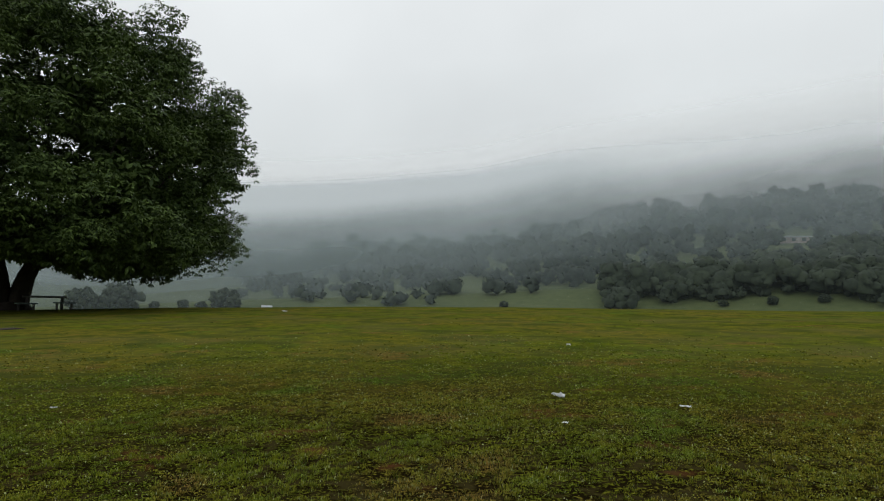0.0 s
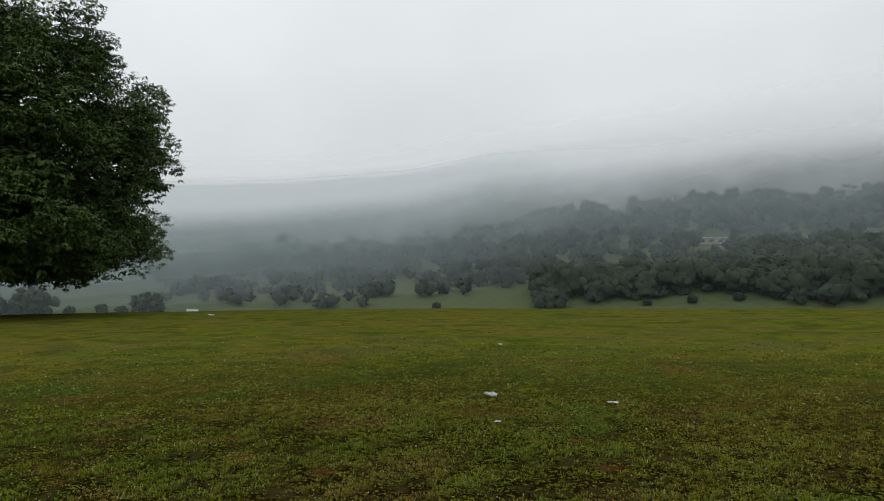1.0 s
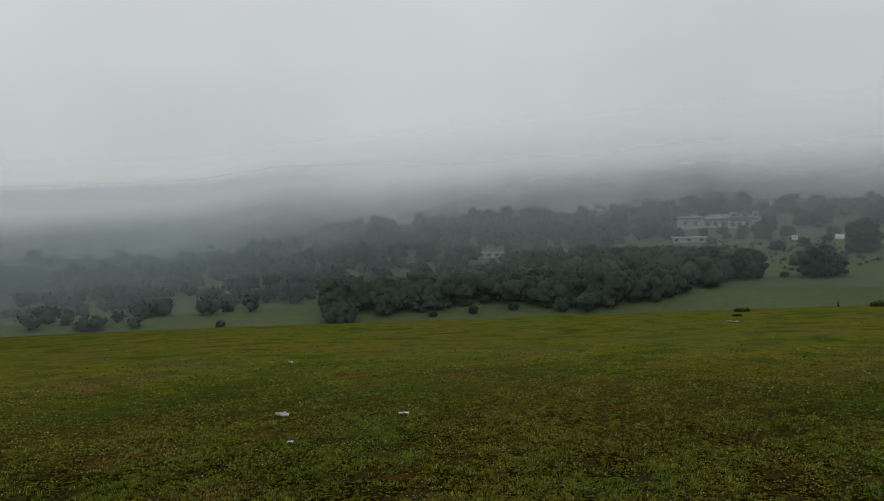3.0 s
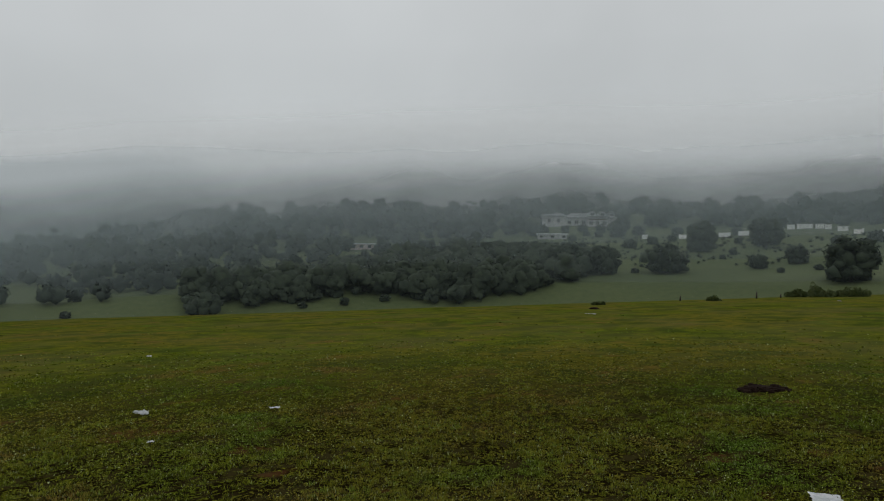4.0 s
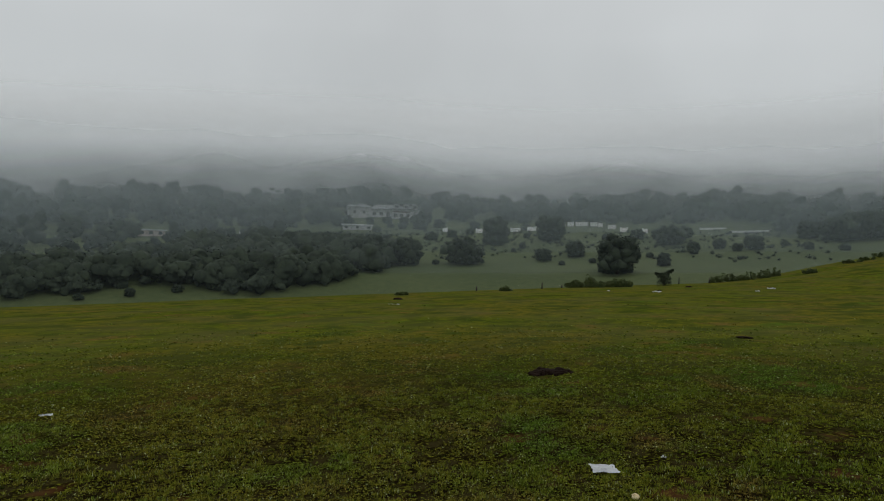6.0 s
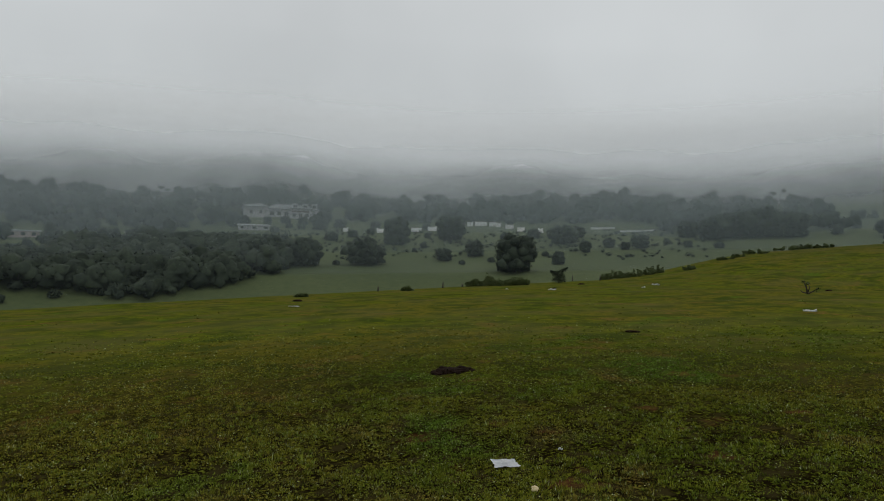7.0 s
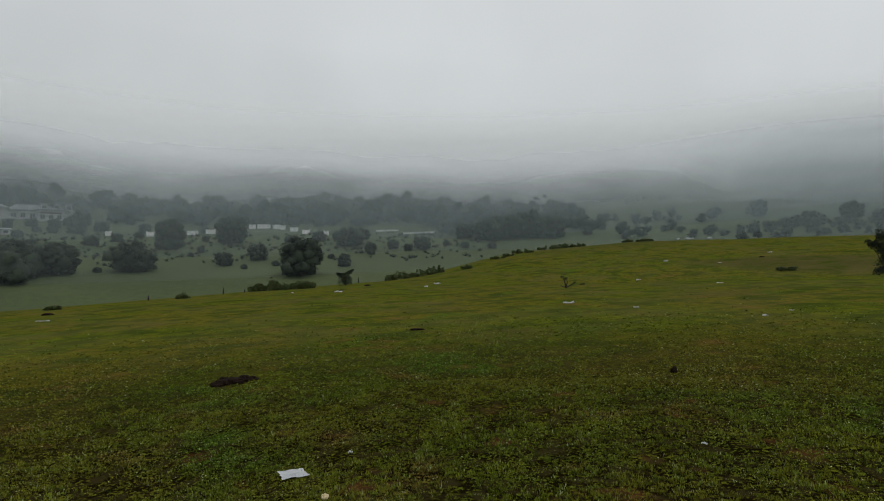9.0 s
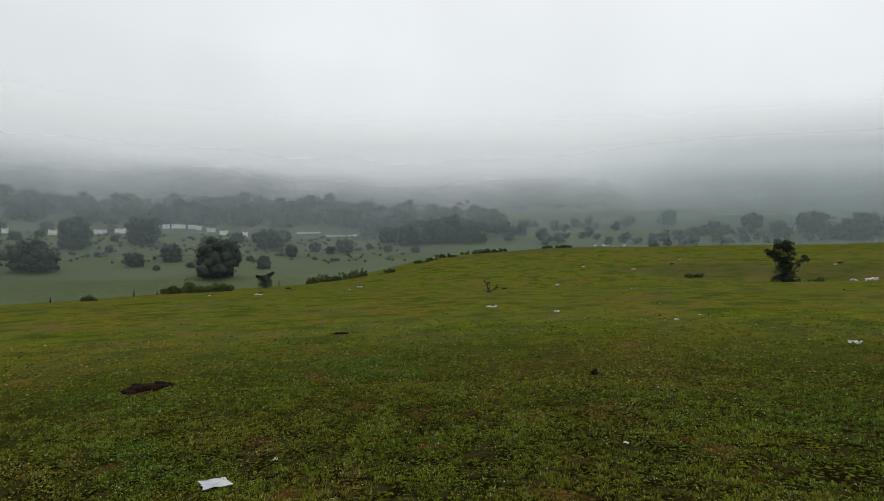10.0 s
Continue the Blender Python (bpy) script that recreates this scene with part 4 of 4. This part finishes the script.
stand(shrub("bare_sapling", "nearly bare brown sapling with few leaves in turf", 6,
            [(((0, 0, -0.05), (-0.05, 0, 0.3), (-0.16, 0, 0.58)), 0.05, [(-0.16, 0, 0.55, 0.07), (-0.08, 0, 0.42, 0.06)]),
             (((0, 0, 0.02), (0.2, 0, 0.12), (0.42, 0, 0.26)), 0.035, [(0.4, 0, 0.22, 0.06), (0.3, 0, 0.15, 0.05)]),
             (((0, 0, 0.1), (0.08, 0, 0.3), (0.02, 0, 0.5)), 0.03, [(0.02, 0, 0.48, 0.05)]),
             (((-0.02, 0, 0.05), (-0.2, 0.1, 0.08), (-0.3, 0.1, 0.2)), 0.03, [])], tree_leaf, 0.07, 40), 90.4, 33.5, 0)

# rows of bushes along the brow: bearing, metres out, height, width
ROW = [(64.0, 53, 0.5, 1.0), (65.2, 53, 0.95, 1.6), (66.3, 53.5, 0.55, 1.2), (67.2, 54, 0.6, 1.0), (68.1, 54, 0.55, 0.9), (75.3, 64, 0.5, 0.8), (76.2, 65, 0.8, 1.4),
       (77.4, 66, 0.95, 1.5), (78.5, 67, 0.75, 1.4), (79.5, 68, 0.7, 1.2), (82.0, 66, 0.35, 0.9), (84.8, 74, 0.35, 1.3), (85.8, 76, 0.3, 1.0), (87.0, 79, 0.45, 2.0),
       (89.3, 83, 0.4, 2.6), (90.4, 84, 0.5, 2.6), (91.5, 84, 0.55, 2.2), (96.2, 84, 0.4, 1.8), (97.3, 84, 0.3, 1.6), (49.0, 42.5, 0.12, 0.5), (58.0, 47, 0.25, 0.5), (107.5, 50, 0.22, 1.1)]
for i, (b, r, h, w) in enumerate(ROW):
    label = "low green bush in a row along the brow" if h < 0.75 else "thick green bush standing in a row along the brow"
    stand(shrub("brow_bush", label, 30 + i, tufted(h * 1.1, w * 1.2, 20 if h > 0.4 else 12), shrub_leaf, 0.12, 30, "bushes along the brow", -0.9), b, r, 0, 0.02)

# thin stakes left in the slope
for b, r, h in ((55.5, 47, 0.35), (61.2, 51, 0.5), (62.9, 52, 0.28), (74.8, 62, 0.5), (72.5, 66, 0.7)):
    bm = bmesh.new()
    tube(bm, [Vector((0, 0, -0.1)), Vector((0.01, 0, h * 0.6)), Vector((0.03, 0.01, h))], [0.06, 0.05, 0.035], 6)
    s = part("stake", bm, bark)
    tagged(s, "short dark weathered stake standing in grass", "stake", "stakes along the brow")
    stand(s, b, r, 0)

# ---------------------------------------------------------------- soil, stones and litter on the turf
def rough_lump(name, label, category, seed, w, d, h, mat, dish=0.0):
    """An uneven lump; dish sinks its middle."""
    rg = np.random.default_rng(seed)
    off = rg.uniform(0, 50, 3)
    bm = bmesh.new()
    bmesh.ops.create_icosphere(bm, subdivisions=4, radius=1)
    for v in bm.verts:
        k = 1 + 0.38 * noise.noise(Vector((v.co.x * 1.6 + off[0], v.co.y * 1.6 + off[1], v.co.z))) + 0.16 * noise.noise(v.co * 5 + Vector(off))
        x, y = v.co.x * k, v.co.y * k
        z = v.co.z * k - dish * math.exp(-(x * x + y * y) * 2.2)
        v.co = (x * w / 2, y * d / 2, z * h)
    return tagged(part(name, bm, mat), label, category)


bare = []


def lay(ob, bearing, r, turn=0.0, lift=0.0, clear=0.0):
    """Lays ob on the turf; clear keeps the grass away from it."""
    s = spot(bearing, r)
    ob.matrix_world = pose(s.x, s.y, s.z + lift, 0, 0, turn - bearing)
    if clear:
        bare.append((s.x, s.y, clear))
    return ob


lay(rough_lump("soil_heap", "dug-up dark wet soil heap on turf", "soil", 1, 0.60, 0.36, 0.055, dirt, 0.55), 61.6, 10.45, 4, 0.018, 0.24)
for i, (b, r, w, h) in enumerate(((60.5, 10.55, 0.16, 0.07), (61.2, 10.3, 0.20, 0.085), (62.1, 10.5, 0.17, 0.09), (62.75, 10.4, 0.13, 0.06), (61.7, 10.2, 0.12, 0.05))):
    lay(rough_lump("soil_clod", "dark crumbling clod of soil on the dug-up heap", "soil", 60 + i, w, w * 0.8, h * 0.7, dirt), b, r, 40 * i, 0.02)
bare += [(spot(61.6 + q, 10.45).x, spot(61.6 + q, 10.45).y, 0.17) for q in (-1.3, 1.3)]
lay(rough_lump("soil_clod", "dark clod of soil at the edge of the dug hole", "soil", 8, 0.24, 0.18, 0.07, dirt), 60.05, 10.2, 0, 0.02, 0.12)
lay(rough_lump("dung", "small dark dung pat on the turf", "dung", 2, 0.34, 0.2, 0.035, dirt), 77.05, 16.0, 0, 0.015, 0.15)
lay(rough_lump("soil_clod", "small dark upright clod of soil on bare patch", "soil", 3, 0.085, 0.08, 0.05, dirt), 98.15, 9.3, 0, 0.03, 0.05)
lay(rough_lump("fallen_branch", "dark fallen branch lying in grass near the tree", "branch", 4, 0.9, 0.16, 0.06, bark), -33.1, 27.9)
for i, (b, e, w) in enumerate(((70.9, 45, 0.3), (48.6, 36, 0.5), (91.8, 37, 0.3), (106.0, 59, 0.4), (118.0, 57, 0.4), (73.2, 52, 0.5))):
    lay(rough_lump("stone", "small dark stone lying on distant turf", "stone", 20 + i, w, w * 0.7, w * 0.2, dirt), b, e)

paper_white = material("wet_white_paper", (0.60, 0.62, 0.64), (0.82, 0.83, 0.84), 9, 0.6, 4, 0.3, 60)
egg_shell = material("pale_yellow_peel", (0.50, 0.40, 0.20), (0.72, 0.62, 0.40), 20, 0.6, 4, 0.2, 80)


def scrap(seed, w, d, crumple, mat, label, name="paper_scrap"):
    """A torn, creased sheet with some thickness."""
    rg = np.random.default_rng(seed)
    off = Vector(rg.uniform(0, 80, 3))
    n = 15
    bm = bmesh.new()
    grid = []
    for i in range(n):
        row = []
        for j in range(n):
            u, v = i / (n - 1) - 0.5, j / (n - 1) - 0.5
            x = u * w * (1 + 0.12 * noise.noise(Vector((v * 4, 1.5, seed))) + 0.10 * noise.noise(Vector((v * 13, 3.5, seed))))
            y = v * d * (1 + 0.14 * noise.noise(Vector((u * 4, 7.5, seed))) + 0.10 * noise.noise(Vector((u * 13, 5.5, seed))))
            pinch = 0.7 if crumple > 0.04 else 0.35
            x *= 1 - pinch * v * v * (1 + noise.noise(Vector((v * 3, 9.5, seed))))
            y *= 1 - pinch * u * u * (1 + noise.noise(Vector((u * 3, 2.5, seed))))
            q = Vector((u * 3.5, v * 3.5, 0)) + off
            z = crumple * (0.75 + 0.9 * noise.noise(q) + 0.45 * abs(noise.noise(q * 2.7)))
            row.append(bm.verts.new((x, y, max(z, 0.004))))
        grid.append(row)
    for i in range(n - 1):
        for j in range(n - 1):
            bm.faces.new((grid[i][j], grid[i + 1][j], grid[i + 1][j + 1], grid[i][j + 1]))
    bmesh.ops.solidify(bm, geom=bm.faces[:], thickness=0.003)
    return tagged(part(name, bm, mat), label, "litter", "litter on the meadow")


TISSUE, BAG, BIT = "crumpled white tissue lying on wet grass", "flat torn white plastic sheet lying on wet grass", "small white paper scrap on the meadow"
# bearing, rise, width, depth, crumple, label
LITTER = [(10.55, 9.17, 0.19, 0.15, 0.05, TISSUE), (20.83, 8.78, 0.14, 0.10, 0.02, BIT), (11.25, 7.47, 0.06, 0.05, 0.02, BIT), (11.27, 16.5, 0.10, 0.08, 0.04, BIT),
          (65.05, 5.42, 0.22, 0.26, 0.010, BAG), (69.95, 5.82, 0.04, 0.035, 0.02, BIT), (90.4, 21.9, 0.36, 0.28, 0.07, TISSUE), (96.5, 47.2, 0.3, 0.25, 0.1, BIT),
          (95.9, 19.5, 0.17, 0.13, 0.05, BIT), (79.3, 46, 0.5, 0.3, 0.08, BIT), (70.7, 41.2, 0.5, 0.3, 0.06, BIT), (48.2, 30.2, 0.5, 0.25, 0.03, BIT),
          (118.7, 36.5, 0.3, 0.25, 0.10, TISSUE), (119.8, 36, 0.55, 0.4, 0.14, BAG), (117.9, 12.7, 0.21, 0.16, 0.06, TISSUE), (105.6, 16.5, 0.13, 0.1, 0.05, BIT),
          (98.8, 57, 0.3, 0.2, 0.1, BIT), (102.7, 32.5, 0.3, 0.2, 0.03, BIT), (102.3, 84, 0.5, 0.4, 0.28, BIT), (100.8, 84, 0.9, 0.5, 0.2, BAG), (99.9, 83, 0.3, 0.3, 0.2, BIT),
          (117.7, 55.4, 0.3, 0.2, 0.06, BIT), (106.6, 62, 0.35, 0.2, 0.1, BIT), (99.57, 5.81, 0.05, 0.04, 0.015, BIT), (-30.1, 9.6, 0.08, 0.05, 0.02, BIT),
          (107.5, 18, 0.1, 0.08, 0.03, BIT), (66.8, 44, 0.2, 0.15, 0.05, BIT), (102.9, 55, 0.3, 0.2, 0.05, BIT), (-13.3, 37, 0.3, 0.2, 0.06, BIT), (78.3, 42, 0.25, 0.2, 0.05, BIT)]
for i, (b, r, w, d, c, label) in enumerate(LITTER):
    lay(scrap(i + 3, w, d, c, paper_white, label), b, r, 12 * math.sin(i * 2.1), 0.02 if r < 20 else 0.035, w * 0.42)
lay(tagged(rough_lump("fruit_peel", "small pale yellow fruit peel on the turf", "litter", 9, 0.05, 0.05, 0.02, egg_shell)), 67.4, 4.79, 0, 0.025, 0.03)


# ---------------------------------------------------------------- grass
def grass(name, label, seed, clumps, per, r0, r1, tall, wide, thin):
    """Small clumps of bent blades over a ring of the meadow; with thin they grow sparser and coarser outwards."""
    rg = np.random.default_rng(seed)
    u = rg.random(clumps)
    r = r0 * (r1 / r0) ** u if thin else np.sqrt(r0 ** 2 + (r1 ** 2 - r0 ** 2) * u)
    b = np.radians(rg.uniform(-44, 132, clumps))
    cx, cy = r * np.sin(b), r * np.cos(b)
    ok0 = rg.random(clumps) < 1 - 0.98 * smooth(9, 20, r)
    cx, cy, r = cx[ok0], cy[ok0], r[ok0]
    clumps = len(cx)
    lush = 0.9 * wave(cx, cy, 7.0, 2) + 0.5 * wave(cx, cy, 17.0, 6) + 0.8 * wave(cx, cy, 3.1, 4) + 0.4 * wave(cx, cy, 1.3, 9)
    ok = rg.random(clumps) < np.clip(0.66 + 0.62 * lush, 0.04, 1)
    for bx, by, br in bare:
        ok &= (cx - bx) ** 2 + (cy - by) ** 2 > br * br
    cx, cy, r, lush = cx[ok], cy[ok], r[ok], lush[ok]
    grow = np.maximum(r / 9, 1)
    size = 0.030 * rg.uniform(0.6, 1.5, len(cx)) * grow ** 0.8
    vigour = np.clip(rg.normal(0.95, 0.28, len(cx)) + 0.2 * lush, 0.4, 1.8)
    tint = np.clip(rg.normal(0.62, 0.25, len(cx)) + 0.22 * lush, 0, 1.3)
    # blades of each clump
    rep = lambda v: np.repeat(v, per)
    k = len(cx) * per
    a, d = rg.uniform(0, 2 * math.pi, k), np.abs(rg.normal(0, 1, k))
    x, y = rep(cx) + np.cos(a) * d * rep(size), rep(cy) + np.sin(a) * d * rep(size)
    z = height(x, y)
    g = rep(grow)
    h = tall * rep(vigour) * rg.uniform(0.5, 1.2, k) * g ** 0.45 * np.exp(-0.22 * d * d)
    w = wide * rg.uniform(0.6, 1.2, k) * g ** 0.95
    a2 = a + rg.normal(0, 0.8, k)
    lean = rg.uniform(0.2, 1.3, k) * (0.6 + 0.4 * d) * (1 + 0.9 * smooth(8, 30, rep(r)))
    sx, sy = -np.sin(a2) * w / 2, np.cos(a2) * w / 2
    v = np.stack([np.stack([x - sx, y - sy, z - 0.004], 1), np.stack([x + sx, y + sy, z - 0.004], 1),
                  np.stack([x + h * lean * np.cos(a2), y + h * lean * np.sin(a2), z + h], 1)], 1).reshape(-1, 3)
    me = bpy.data.meshes.new(name)
    me.vertices.add(3 * k)
    me.vertices.foreach_set("co", v.astype(np.float32).ravel())
    me.loops.add(3 * k)
    me.loops.foreach_set("vertex_index", np.arange(3 * k))
    me.polygons.add(k)
    me.polygons.foreach_set("loop_start", np.arange(0, 3 * k, 3))
    me.update(calc_edges=True)
    shade = me.attributes.new("tint", "FLOAT", "POINT")
    shade.data.foreach_set("value", np.repeat(rep(tint), 3).astype(np.float32))
    me.materials.append(blade)
    return tagged(new(name, me), label, "grass", kind="stuff")


def clover(name, label, seed, count, r0, r1, leaf):
    """Small broad leaflets lying close over the turf, in patches."""
    rg = np.random.default_rng(seed)
    r = r0 * (r1 / r0) ** rg.random(count)
    b = np.radians(rg.uniform(-40, 128, count))
    x, y = r * np.sin(b), r * np.cos(b)
    lush = 0.8 * wave(x, y, 6.0, 12) + 0.7 * wave(x, y, 2.3, 15) + 0.6 * wave(x, y, 0.9, 18) + 0.5 * wave(x, y, 19.0, 6)
    ok = rg.random(count) < np.clip(0.40 + 0.75 * lush, 0.02, 1) * (1 - smooth(7, 23, r))
    for bx, by, br in bare:
        ok &= (x - bx) ** 2 + (y - by) ** 2 > br * br
    x, y, r, lush = x[ok], y[ok], r[ok], lush[ok]
    k = len(x)
    grow = np.maximum(r / 5, 1)[:, None] ** 0.85
    at = np.stack([x, y, height(x, y) + rg.uniform(0.004, 0.026, k)], 1)
    up = unit(np.array([0, 0, 1.0]) + rg.normal(0, 0.42, (k, 3)))
    axis = unit(np.cross(up, rg.normal(0, 1, (k, 3))))
    over = np.cross(up, axis)
    ln = leaf * rg.uniform(0.6, 1.3, (k, 1)) * grow
    v = np.stack([at - axis * ln * 0.5, at + over * ln * 0.42 + up * ln * 0.1, at + axis * ln * 0.5, at - over * ln * 0.42 + up * ln * 0.1], 1).reshape(-1, 3)
    me = quads_mesh(name, v, blade)
    shade = me.attributes.new("tint", "FLOAT", "POINT")
    shade.data.foreach_set("value", np.repeat(np.clip(rg.normal(0.56, 0.26, k) + 0.14 * lush, 0, 1.3), 4).astype(np.float32))
    return tagged(new(name, me), label, "clover", kind="stuff")


clover("clover", "wet green clover leaflets spread through short turf", 7, 520000, 3.5, 24, 0.0125)
grass("grass", "short wet green grass blades with dry straw among them", 1, 32000, 20, 3.6, 9, 0.024, 0.009, False)
grass("grass", "short wet meadow grass towards the brow", 2, 48000, 20, 9, 30, 0.021, 0.010, True)
